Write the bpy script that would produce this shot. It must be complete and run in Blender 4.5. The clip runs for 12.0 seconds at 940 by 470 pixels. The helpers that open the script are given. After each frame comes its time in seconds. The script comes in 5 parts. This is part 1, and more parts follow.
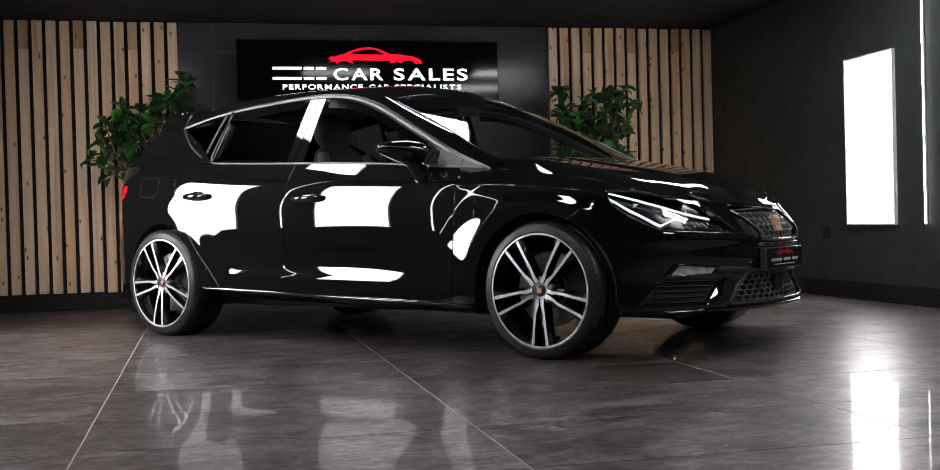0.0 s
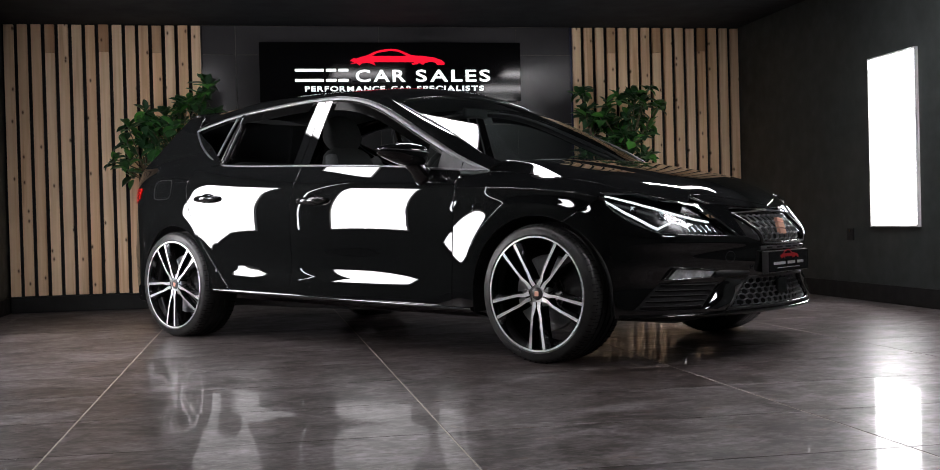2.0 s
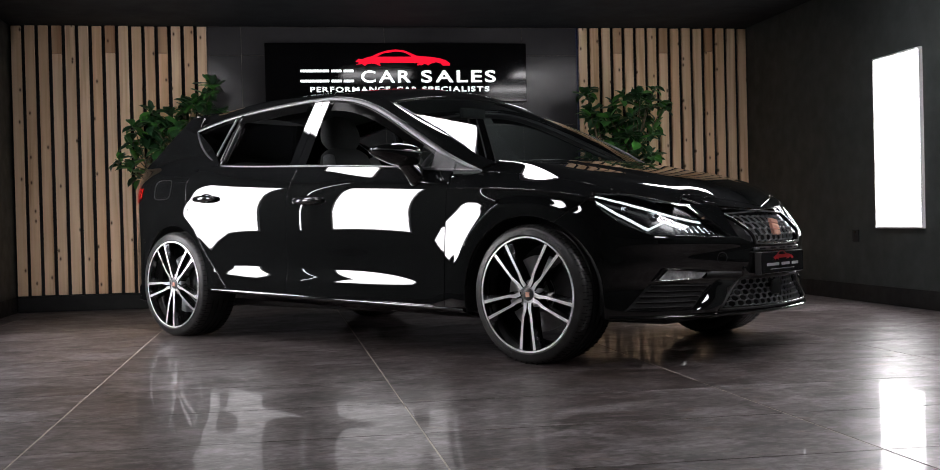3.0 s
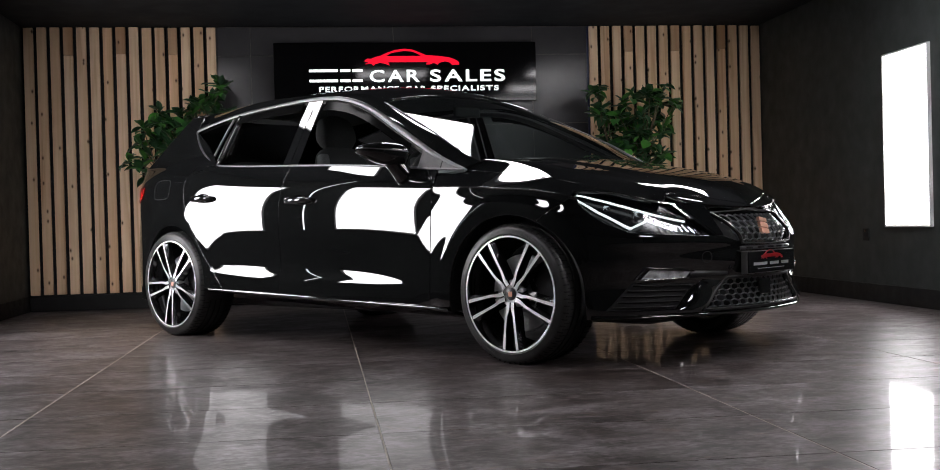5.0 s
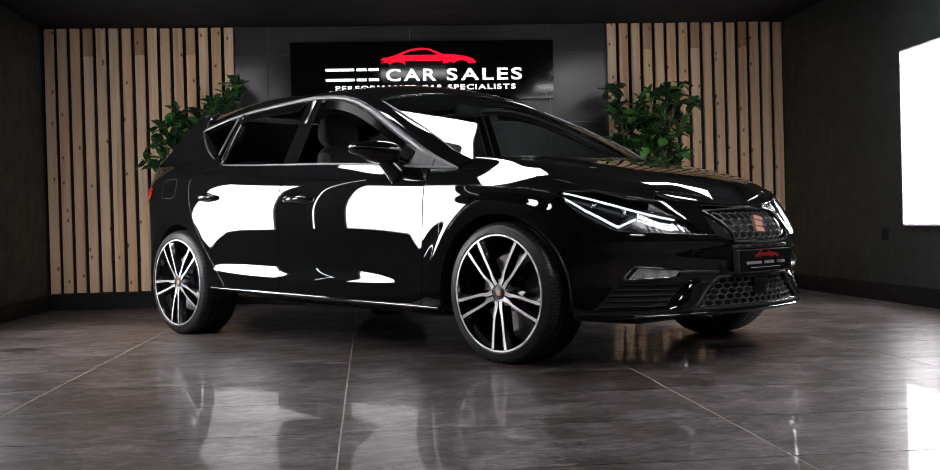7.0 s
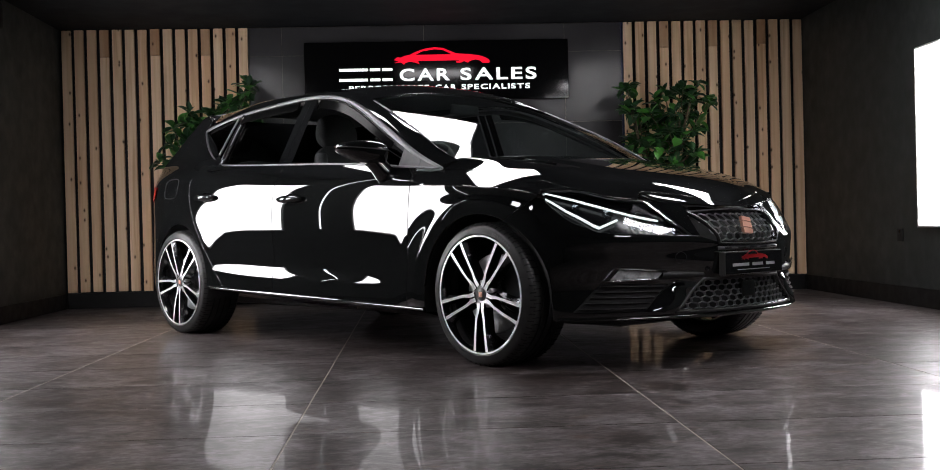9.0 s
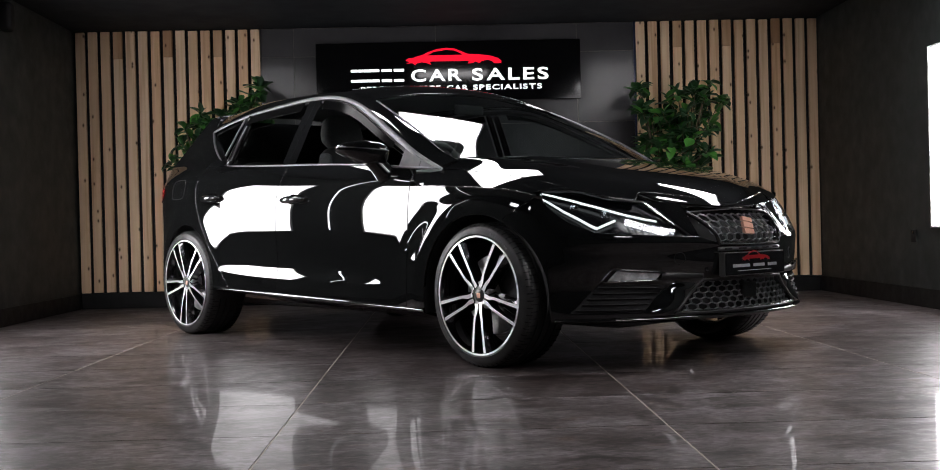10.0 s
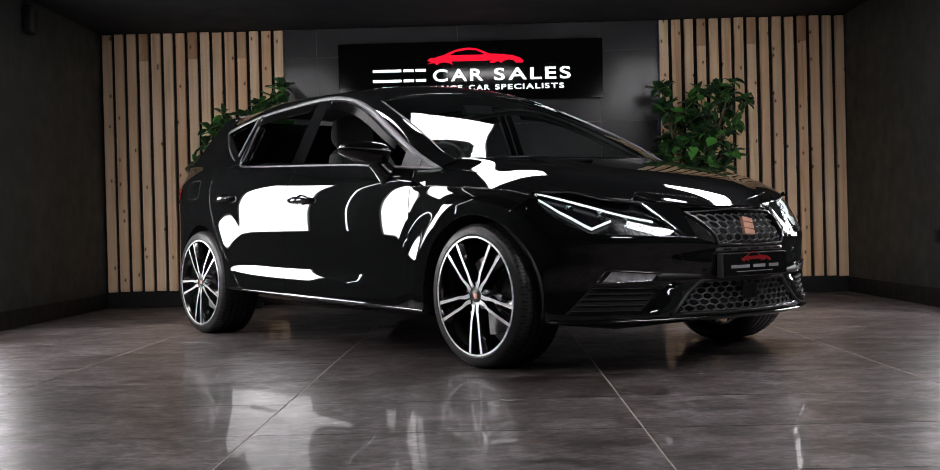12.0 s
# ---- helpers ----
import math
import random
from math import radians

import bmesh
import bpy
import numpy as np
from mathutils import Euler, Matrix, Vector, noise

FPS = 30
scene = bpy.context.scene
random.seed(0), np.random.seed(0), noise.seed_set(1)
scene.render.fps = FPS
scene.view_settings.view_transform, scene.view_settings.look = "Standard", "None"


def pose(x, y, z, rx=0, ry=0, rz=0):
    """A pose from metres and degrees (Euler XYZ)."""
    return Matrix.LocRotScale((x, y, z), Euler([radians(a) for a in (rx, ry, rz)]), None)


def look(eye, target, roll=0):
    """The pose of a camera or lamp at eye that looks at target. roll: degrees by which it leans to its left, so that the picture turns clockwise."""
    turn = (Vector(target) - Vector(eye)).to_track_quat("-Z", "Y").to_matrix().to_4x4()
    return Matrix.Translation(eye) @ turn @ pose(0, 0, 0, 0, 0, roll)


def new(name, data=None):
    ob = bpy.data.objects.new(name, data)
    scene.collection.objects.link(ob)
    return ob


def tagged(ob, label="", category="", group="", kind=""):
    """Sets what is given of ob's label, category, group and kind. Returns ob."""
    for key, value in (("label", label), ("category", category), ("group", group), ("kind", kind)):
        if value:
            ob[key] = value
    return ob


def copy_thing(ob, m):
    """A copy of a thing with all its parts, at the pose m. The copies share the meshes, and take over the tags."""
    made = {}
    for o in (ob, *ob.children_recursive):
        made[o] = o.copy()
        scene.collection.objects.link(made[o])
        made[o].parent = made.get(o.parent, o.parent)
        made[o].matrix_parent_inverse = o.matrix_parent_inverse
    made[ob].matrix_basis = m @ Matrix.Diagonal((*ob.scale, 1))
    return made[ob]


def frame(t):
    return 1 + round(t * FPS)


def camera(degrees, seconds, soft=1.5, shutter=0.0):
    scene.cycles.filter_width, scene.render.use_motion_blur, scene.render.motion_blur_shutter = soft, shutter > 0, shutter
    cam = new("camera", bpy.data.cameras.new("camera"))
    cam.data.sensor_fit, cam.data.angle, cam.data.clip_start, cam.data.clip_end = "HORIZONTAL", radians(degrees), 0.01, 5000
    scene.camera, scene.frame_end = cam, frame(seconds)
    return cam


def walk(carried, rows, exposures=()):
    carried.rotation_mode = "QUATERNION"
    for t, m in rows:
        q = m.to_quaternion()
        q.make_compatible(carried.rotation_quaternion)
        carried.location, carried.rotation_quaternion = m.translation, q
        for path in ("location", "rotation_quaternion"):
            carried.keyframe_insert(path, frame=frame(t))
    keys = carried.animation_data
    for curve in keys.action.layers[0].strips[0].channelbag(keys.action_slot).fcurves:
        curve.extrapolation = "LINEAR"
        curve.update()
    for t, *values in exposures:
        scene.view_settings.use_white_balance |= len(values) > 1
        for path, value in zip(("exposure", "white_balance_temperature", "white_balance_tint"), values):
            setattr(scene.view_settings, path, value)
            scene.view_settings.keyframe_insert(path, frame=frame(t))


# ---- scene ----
cam = camera(45.0, 12.0, soft=0.9)
PATH = [
    (0, (0.238, 0.011, 0.629), (0.693, 1.959, 0.602), -1.5),
    (0.5, (0.289, 0.005, 0.628), (0.723, 1.957, 0.602), -1.5),
    (1, (0.346, -0.003, 0.634), (0.757, 1.954, 0.607), -1.5),
    (1.5, (0.407, -0.016, 0.638), (0.796, 1.945, 0.611), -1.4),
    (2, (0.478, -0.016, 0.636), (0.845, 1.95, 0.611), -1.5),
    (2.5, (0.543, -0.024, 0.635), (0.891, 1.945, 0.611), -1.5),
    (3, (0.609, -0.03, 0.629), (0.94, 1.943, 0.607), -1.4),
    (5, (0.857, -0.039, 0.621), (1.12, 1.943, 0.6), -1.5),
    (5.5, (0.921, -0.034, 0.616), (1.165, 1.951, 0.596), -1.5),
    (6, (0.985, -0.035, 0.613), (1.207, 1.953, 0.593), -1.5),
    (6.5, (1.048, -0.035, 0.61), (1.25, 1.955, 0.59), -1.5),
    (7, (1.116, -0.032, 0.608), (1.296, 1.96, 0.589), -1.5),
    (9, (1.402, -0.005, 0.604), (1.498, 1.993, 0.587), -1.4),
    (9.5, (1.46, 0.006, 0.601), (1.534, 2.004, 0.586), -1.4),
    (10, (1.522, 0.013, 0.599), (1.572, 2.012, 0.585), -1.4),
    (10.5, (1.573, 0.012, 0.601), (1.602, 2.012, 0.586), -1.4),
    (11, (1.629, 0.012, 0.603), (1.634, 2.012, 0.588), -1.4),
    (11.5, (1.683, 0.012, 0.603), (1.669, 2.012, 0.588), -1.4),
    (12, (1.74, 0.022, 0.598), (1.705, 2.022, 0.585), -1.4),
]
walk(cam, [(t, look(eye, target, roll)) for t, eye, target, roll in PATH])

import collections

# ---- world, lights ----
world = bpy.data.worlds.new("world")
scene.world = world
world.use_nodes = True
world.node_tree.nodes["Background"].inputs[0].default_value = (0.5, 0.55, 0.6, 1)
world.node_tree.nodes["Background"].inputs[1].default_value = 0.0
scene.view_settings.exposure = 0.0
PANEL_GLOW = 14.5
STRIP_GLOW = 13.0
CEILING_GLOW = 14.5


# ---- materials ----
def material(name, colour=(0.5, 0.5, 0.5), rough=0.5, metal=0.0, coat=0.0, spec=0.5):
    m = bpy.data.materials.new(name)
    m.use_nodes = True
    b = m.node_tree.nodes["Principled BSDF"]
    b.inputs["Base Color"].default_value = (*colour, 1)
    b.inputs["Roughness"].default_value = rough
    b.inputs["Metallic"].default_value = metal
    b.inputs["Coat Weight"].default_value = coat
    b.inputs["Coat Roughness"].default_value = 0.02
    b.inputs["Specular IOR Level"].default_value = spec
    return m


def nodes_of(m):
    return m.node_tree.nodes, m.node_tree.links, m.node_tree.nodes["Principled BSDF"]


def noise_node(m, scale, detail=4.0, stretch=(1, 1, 1), coords="Object", rough=0.55):
    n, l, b = nodes_of(m)
    tc = n.new("ShaderNodeTexCoord")
    mp = n.new("ShaderNodeMapping")
    mp.inputs["Scale"].default_value = stretch
    t = n.new("ShaderNodeTexNoise")
    t.inputs["Scale"].default_value = scale
    t.inputs["Detail"].default_value = detail
    t.inputs["Roughness"].default_value = rough
    l.new(tc.outputs[coords], mp.inputs[0])
    l.new(mp.outputs[0], t.inputs["Vector"])
    return t


def ramp(m, src, stops):
    n, l, b = nodes_of(m)
    r = n.new("ShaderNodeValToRGB")
    e = r.color_ramp.elements
    while len(e) < len(stops):
        e.new(0.5)
    for el, (p, c) in zip(e, stops):
        el.position = p
        el.color = (*c, 1) if len(c) == 3 else (c[0], c[0], c[0], 1)
    l.new(src, r.inputs[0])
    return r


def bump(m, src, strength=0.2, distance=0.002):
    n, l, b = nodes_of(m)
    k = n.new("ShaderNodeBump")
    k.inputs["Strength"].default_value = strength
    k.inputs["Distance"].default_value = distance
    l.new(src, k.inputs["Height"])
    l.new(k.outputs[0], b.inputs["Normal"])
    return k


def varied(m, scale, lo, hi, stretch=(1, 1, 1), rough=None, bumps=0.0, detail=5.0, coords="Object"):
    """Colour between lo and hi by a noise, with a second noise in the roughness and the relief."""
    n, l, b = nodes_of(m)
    t = noise_node(m, scale, detail, stretch, coords)
    r = ramp(m, t.outputs["Fac"], [(0.3, lo), (0.7, hi)])
    l.new(r.outputs[0], b.inputs["Base Color"])
    if rough:
        t2 = noise_node(m, scale * 3.1, 4.0, stretch, coords)
        r2 = ramp(m, t2.outputs["Fac"], [(0.3, (rough[0],)), (0.7, (rough[1],))])
        l.new(r2.outputs[0], b.inputs["Roughness"])
    if bumps:
        t3 = noise_node(m, scale * 6.0, 4.0, stretch, coords)
        bump(m, t3.outputs["Fac"], bumps)
    return m


def glow(name, strength, colour=(1, 1, 1), base=(0.8, 0.8, 0.8)):
    m = bpy.data.materials.new(name)
    m.use_nodes = True
    b = m.node_tree.nodes["Principled BSDF"]
    b.inputs["Base Color"].default_value = (*base, 1)
    b.inputs["Emission Color"].default_value = (*colour, 1)
    b.inputs["Emission Strength"].default_value = strength
    return m


def glass_material(name, tint, rough=0.0):
    m = bpy.data.materials.new(name)
    m.use_nodes = True
    n, l = m.node_tree.nodes, m.node_tree.links
    n.clear()
    out = n.new("ShaderNodeOutputMaterial")
    tr = n.new("ShaderNodeBsdfTransparent")
    tr.inputs[0].default_value = (*tint, 1)
    gl = n.new("ShaderNodeBsdfGlossy")
    gl.inputs["Roughness"].default_value = rough
    gl.inputs["Color"].default_value = (1, 1, 1, 1)
    lw = n.new("ShaderNodeLayerWeight")
    lw.inputs["Blend"].default_value = 0.5
    pw = n.new("ShaderNodeMath")
    pw.operation = "POWER"
    pw.inputs[1].default_value = 5.0
    ma = n.new("ShaderNodeMath")
    ma.operation = "MULTIPLY_ADD"
    ma.inputs[1].default_value, ma.inputs[2].default_value = 0.93, 0.07
    l.new(lw.outputs["Facing"], pw.inputs[0])
    l.new(pw.outputs[0], ma.inputs[0])
    mx = n.new("ShaderNodeMixShader")
    l.new(ma.outputs[0], mx.inputs[0])
    l.new(tr.outputs[0], mx.inputs[1])
    l.new(gl.outputs[0], mx.inputs[2])
    l.new(mx.outputs[0], out.inputs[0])
    return m


WALL = varied(material("dark_wall_paint", rough=0.55), 2.5, (0.0142, 0.0178, 0.0172), (0.0228, 0.0284, 0.0274), rough=(0.5, 0.7), bumps=0.12)
CEIL = varied(material("dark_ceiling", rough=0.35, spec=0.15), 1.5, (0.015, 0.0165, 0.019), (0.023, 0.025, 0.028), rough=(0.75, 0.9), bumps=0.05)
BACKTILE = varied(material("charcoal_wall_tile", rough=0.2, spec=0.30), 1.2, (0.034, 0.033, 0.036), (0.068, 0.066, 0.069), rough=(0.13, 0.22), bumps=0.01)
PLINTH = varied(material("dark_plinth", rough=0.5, spec=0.2), 4.0, (0.007, 0.007, 0.0075), (0.013, 0.013, 0.0135), rough=(0.5, 0.65))
GROUT = varied(material("pale_grout", rough=0.8), 40.0, (0.28, 0.25, 0.21), (0.42, 0.38, 0.33))
FELT = varied(material("black_felt", rough=0.95), 60.0, (0.010, 0.010, 0.011), (0.018, 0.018, 0.019), bumps=0.4)
PANEL = glow("light_panel_diffuser", PANEL_GLOW, (1.0, 0.97, 0.995))
CPANEL = glow("ceiling_panel_diffuser", CEILING_GLOW, (1.0, 0.97, 0.995))
CPANEL_EAST = glow("brighter_ceiling_panel_diffuser", 1.5 * CEILING_GLOW, (1.0, 0.97, 0.995))
STRIP = glow("led_strip", STRIP_GLOW, (0.95, 0.98, 1.0))
WHITEFRAME = material("white_aluminium_frame", (0.75, 0.75, 0.76), 0.35, 0.0)


def floor_tile_material():
    m = material("concrete_look_tile", rough=0.2)
    n, l, b = nodes_of(m)
    oi = n.new("ShaderNodeObjectInfo")
    tc = n.new("ShaderNodeTexCoord")
    sh = n.new("ShaderNodeVectorMath")
    sh.operation = "MULTIPLY_ADD"
    co = n.new("ShaderNodeCombineXYZ")
    for i in range(3):
        l.new(oi.outputs["Random"], co.inputs[i])
    l.new(co.outputs[0], sh.inputs[0])
    sh.inputs[1].default_value = (37, 53, 11)
    l.new(tc.outputs["Object"], sh.inputs[2])

    def nz(scale, stretch, detail, dist=0.0):
        mp = n.new("ShaderNodeMapping")
        mp.inputs["Scale"].default_value = stretch
        t = n.new("ShaderNodeTexNoise")
        t.inputs["Scale"].default_value = scale
        t.inputs["Detail"].default_value = detail
        t.inputs["Roughness"].default_value = 0.6
        t.inputs["Distortion"].default_value = dist
        l.new(sh.outputs[0], mp.inputs[0])
        l.new(mp.outputs[0], t.inputs["Vector"])
        return t
    a = nz(3.4, (1.0, 1.3, 1), 10.0, 1.2)
    c = nz(30.0, (0.8, 1.2, 1), 12.0, 0.8)
    mix = n.new("ShaderNodeMix")
    mix.inputs[0].default_value = 0.46
    l.new(a.outputs["Fac"], mix.inputs[2])
    l.new(c.outputs["Fac"], mix.inputs[3])
    r = ramp(m, mix.outputs[0], [(0.40, (0.022, 0.0165, 0.0150)), (0.46, (0.058, 0.046, 0.043)), (0.53, (0.112, 0.098, 0.099)), (0.61, (0.180, 0.163, 0.169))])
    # fine dark mottling, and rusty flecks
    fine = nz(13.0, (1.0, 1.9, 1), 9.0, 1.0)
    streak = ramp(m, fine.outputs["Fac"], [(0.36, (0.55, 0.52, 0.50)), (0.50, (1.05, 1.05, 1.05)), (0.66, (1.30, 1.29, 1.30))])
    rust = nz(7.0, (1.0, 2.0, 1), 9.0, 1.0)
    flecks = ramp(m, rust.outputs["Fac"], [(0.60, (1.0, 1.0, 1.0)), (0.70, (1.10, 0.90, 0.72))])
    ms = n.new("ShaderNodeMix")
    ms.data_type, ms.blend_type = "RGBA", "MULTIPLY"
    ms.inputs[0].default_value = 1.0
    l.new(r.outputs[0], ms.inputs[6])
    l.new(streak.outputs[0], ms.inputs[7])
    mf = n.new("ShaderNodeMix")
    mf.data_type, mf.blend_type = "RGBA", "MULTIPLY"
    mf.inputs[0].default_value = 1.0
    l.new(ms.outputs[2], mf.inputs[6])
    l.new(flecks.outputs[0], mf.inputs[7])
    tone = ramp(m, oi.outputs["Random"], [(0.0, (0.86, 0.85, 0.84)), (0.5, (1.0, 0.99, 0.99)), (1.0, (1.10, 1.10, 1.11))])
    mt = n.new("ShaderNodeMix")
    mt.data_type, mt.blend_type = "RGBA", "MULTIPLY"
    mt.inputs[0].default_value = 1.0
    l.new(mf.outputs[2], mt.inputs[6])
    l.new(tone.outputs[0], mt.inputs[7])
    # scattered pale specks of dust
    vo = n.new("ShaderNodeTexVoronoi")
    vo.inputs["Scale"].default_value = 5.0
    l.new(sh.outputs[0], vo.inputs["Vector"])
    near = n.new("ShaderNodeMath")
    near.operation = "LESS_THAN"
    near.inputs[1].default_value = 0.014
    l.new(vo.outputs["Distance"], near.inputs[0])
    speck = n.new("ShaderNodeMix")
    speck.data_type = "RGBA"
    speck.inputs[7].default_value = (0.42, 0.40, 0.39, 1)
    l.new(near.outputs[0], speck.inputs[0])
    l.new(mt.outputs[2], speck.inputs[6])
    l.new(speck.outputs[2], b.inputs["Base Color"])
    g = nz(4.0, (1.0, 1.2, 1), 6.0)
    rr = ramp(m, g.outputs["Fac"], [(0.3, (0.28,)), (0.72, (0.44,))])
    l.new(rr.outputs[0], b.inputs["Roughness"])
    b.inputs["Specular IOR Level"].default_value = 0.11
    b.inputs["Coat Weight"].default_value = 0.72
    b.inputs["Coat IOR"].default_value = 1.04
    rc = ramp(m, g.outputs["Fac"], [(0.3, (0.018,)), (0.72, (0.050,))])
    l.new(rc.outputs[0], b.inputs["Coat Roughness"])
    h = nz(90.0, (1, 1.0, 1), 3.0)
    bump(m, h.outputs["Fac"], 0.05, 0.001)
    return m


TILE = floor_tile_material()


def wood_material(name, tint):
    """Pale knotty pine, its grain along z; each batten takes another stretch of the grain."""
    m = material(name, rough=0.6)
    n, l, b = nodes_of(m)
    oi = n.new("ShaderNodeObjectInfo")
    tc = n.new("ShaderNodeTexCoord")
    co = n.new("ShaderNodeCombineXYZ")
    for i in range(3):
        l.new(oi.outputs["Random"], co.inputs[i])
    sh = n.new("ShaderNodeVectorMath")
    sh.operation = "MULTIPLY_ADD"
    sh.inputs[1].default_value = (13, 7, 61)
    l.new(co.outputs[0], sh.inputs[0])
    l.new(tc.outputs["Object"], sh.inputs[2])

    def mapped(stretch):
        mp = n.new("ShaderNodeMapping")
        mp.inputs["Scale"].default_value = stretch
        l.new(sh.outputs[0], mp.inputs[0])
        return mp
    t = n.new("ShaderNodeTexNoise")
    t.inputs["Scale"].default_value = 5.0
    t.inputs["Detail"].default_value = 5.0
    t.inputs["Roughness"].default_value = 0.5
    t.inputs["Distortion"].default_value = 0.8
    l.new(mapped((5, 1, 0.16)).outputs[0], t.inputs["Vector"])
    r = ramp(m, t.outputs["Fac"], [(p, tuple(q * k for q, k in zip(c, tint))) for p, c in ((0.30, (0.50, 0.32, 0.19)), (0.45, (0.62, 0.445, 0.29)), (0.70, (0.71, 0.545, 0.385)))])
    # knots: far-apart cells on the batten's face
    v = n.new("ShaderNodeTexVoronoi")
    v.voronoi_dimensions = "2D"
    v.inputs["Scale"].default_value = 1.0
    v.inputs["Randomness"].default_value = 1.0
    sx = n.new("ShaderNodeSeparateXYZ")
    cx = n.new("ShaderNodeCombineXYZ")
    l.new(mapped((10.0, 0.0, 5.2)).outputs[0], sx.inputs[0])
    l.new(sx.outputs[0], cx.inputs[0])
    l.new(sx.outputs[2], cx.inputs[1])
    l.new(cx.outputs[0], v.inputs["Vector"])
    k = ramp(m, v.outputs["Distance"], [(0.0, (0.0,)), (0.05, (0.12,)), (0.075, (0.7,)), (0.13, (1.0,))])
    sel = n.new("ShaderNodeMath")
    sel.operation = "GREATER_THAN"
    sel.inputs[1].default_value = 0.55
    sp = n.new("ShaderNodeSeparateColor")
    l.new(v.outputs["Color"], sp.inputs[0])
    l.new(sp.outputs[0], sel.inputs[0])
    gate = n.new("ShaderNodeMix")
    gate.data_type = "RGBA"
    gate.inputs[6].default_value = (1, 1, 1, 1)
    l.new(sel.outputs[0], gate.inputs[0])
    l.new(k.outputs[0], gate.inputs[7])
    kn = n.new("ShaderNodeMix")
    kn.data_type = "RGBA"
    kn.inputs[6].default_value = (0.13, 0.06, 0.03, 1)
    l.new(gate.outputs[2], kn.inputs[0])
    l.new(r.outputs[0], kn.inputs[7])
    # each batten's own tone
    tone = ramp(m, oi.outputs["Random"], [(0.0, (0.80, 0.70, 0.60)), (0.35, (0.96, 0.92, 0.88)), (0.7, (1.0, 0.99, 0.97)), (1.0, (0.92, 0.80, 0.69))])
    mu = n.new("ShaderNodeMix")
    mu.data_type = "RGBA"
    mu.blend_type = "MULTIPLY"
    mu.inputs[0].default_value = 1.0
    l.new(kn.outputs[2], mu.inputs[6])
    l.new(tone.outputs[0], mu.inputs[7])
    l.new(mu.outputs[2], b.inputs["Base Color"])
    bump(m, t.outputs["Fac"], 0.15, 0.001)
    return m


PINE = wood_material("knotty_pine", (1.29, 1.29, 1.28))
PINEDARK = wood_material("darker_pine", (0.86, 0.74, 0.64))
PAINT = material("black_gloss_paint", (0.0056, 0.0060, 0.0063), 0.012, 0.0, 1.0)
PAINT.node_tree.nodes["Principled BSDF"].inputs["Coat Roughness"].default_value = 0.008
GLOSSBLACK = material("gloss_black_plastic", (0.0055, 0.0055, 0.0056), 0.06, 0.0, 0.8)
TRIM = varied(material("matt_black_plastic", rough=0.5), 60.0, (0.016, 0.016, 0.017), (0.027, 0.027, 0.028), rough=(0.4, 0.6), bumps=0.1)
CHROME = material("satin_chrome", (0.22, 0.22, 0.23), 0.40, 1.0)
BRIGHT = material("bright_chrome", (0.80, 0.80, 0.81), 0.06, 1.0)
GLASS = glass_material("clear_glass", (0.80, 0.86, 0.84))
TINT = glass_material("dark_tinted_glass", (0.46, 0.49, 0.48))
SCREEN = glass_material("windscreen_glass", (0.74, 0.82, 0.80))
RUBBER = varied(material("tyre_rubber", rough=0.6), 30.0, (0.014, 0.014, 0.014), (0.026, 0.026, 0.026), rough=(0.32, 0.48), bumps=0.15)
MACHINED = material("machined_alloy", (0.98, 0.98, 0.99), 0.42, 0.92)
_n, _l, _b = nodes_of(MACHINED)
_tc = _n.new("ShaderNodeTexCoord")
_fl = _n.new("ShaderNodeVectorMath")
_fl.operation = "MULTIPLY"
_fl.inputs[1].default_value = (1, 0, 1)
_vt = _n.new("ShaderNodeVectorTransform")
_vt.vector_type, _vt.convert_from, _vt.convert_to = "VECTOR", "OBJECT", "WORLD"
_l.new(_tc.outputs["Object"], _fl.inputs[0])
_l.new(_fl.outputs[0], _vt.inputs[0])
_nm = _n.new("ShaderNodeVectorMath")
_nm.operation = "NORMALIZE"
_l.new(_vt.outputs[0], _nm.inputs[0])
_l.new(_nm.outputs[0], _b.inputs["Tangent"])
_b.inputs["Anisotropic"].default_value = 0.50
HUBGREY = material("grey_alloy", (0.55, 0.55, 0.56), 0.30, 1.0)
RIMBLACK = material("gloss_black_alloy", (0.005, 0.005, 0.005), 0.15, 0.0, 0.6)
DISC = varied(material("brake_disc_steel", rough=0.30, metal=1.0), 50.0, (0.55, 0.55, 0.56), (0.72, 0.72, 0.73))
# black alloy lightened to grey for the light its slanting faces catch
WEB_SHEEN = material("sheen_grey_alloy", (0.16, 0.16, 0.17), 0.22, 0.9)
COPPER = material("copper_badge", (0.88, 0.50, 0.37), 0.32, 0.30)
CLOTH = varied(material("black_seat_cloth", rough=0.9), 120.0, (0.022, 0.022, 0.023), (0.042, 0.042, 0.043), bumps=0.5)
GREYCLOTH = varied(material("grey_alcantara", rough=0.9), 120.0, (0.10, 0.10, 0.105), (0.15, 0.15, 0.155), bumps=0.5)
REDLENS = material("red_lens", (0.62, 0.012, 0.010), 0.08, 0.0, 1.0)


# ---- builders ----
def part(name, bm, mat, parent=None, label="", smooth=False, flat_angle=None):
    """Links a bmesh as one mesh object under a thing or a part."""
    me = bpy.data.meshes.new(name)
    bm.to_mesh(me)
    bm.free()
    for m in (mat if isinstance(mat, (list, tuple)) else [mat]):
        me.materials.append(m)
    ob = new(name, me)
    if smooth:
        me.polygons.foreach_set("use_smooth", [True] * len(me.polygons))
        if flat_angle:
            me.set_sharp_from_angle(angle=radians(flat_angle))
    if parent is not None:
        ob.parent = parent
    if label:
        ob["label"] = label
    return ob


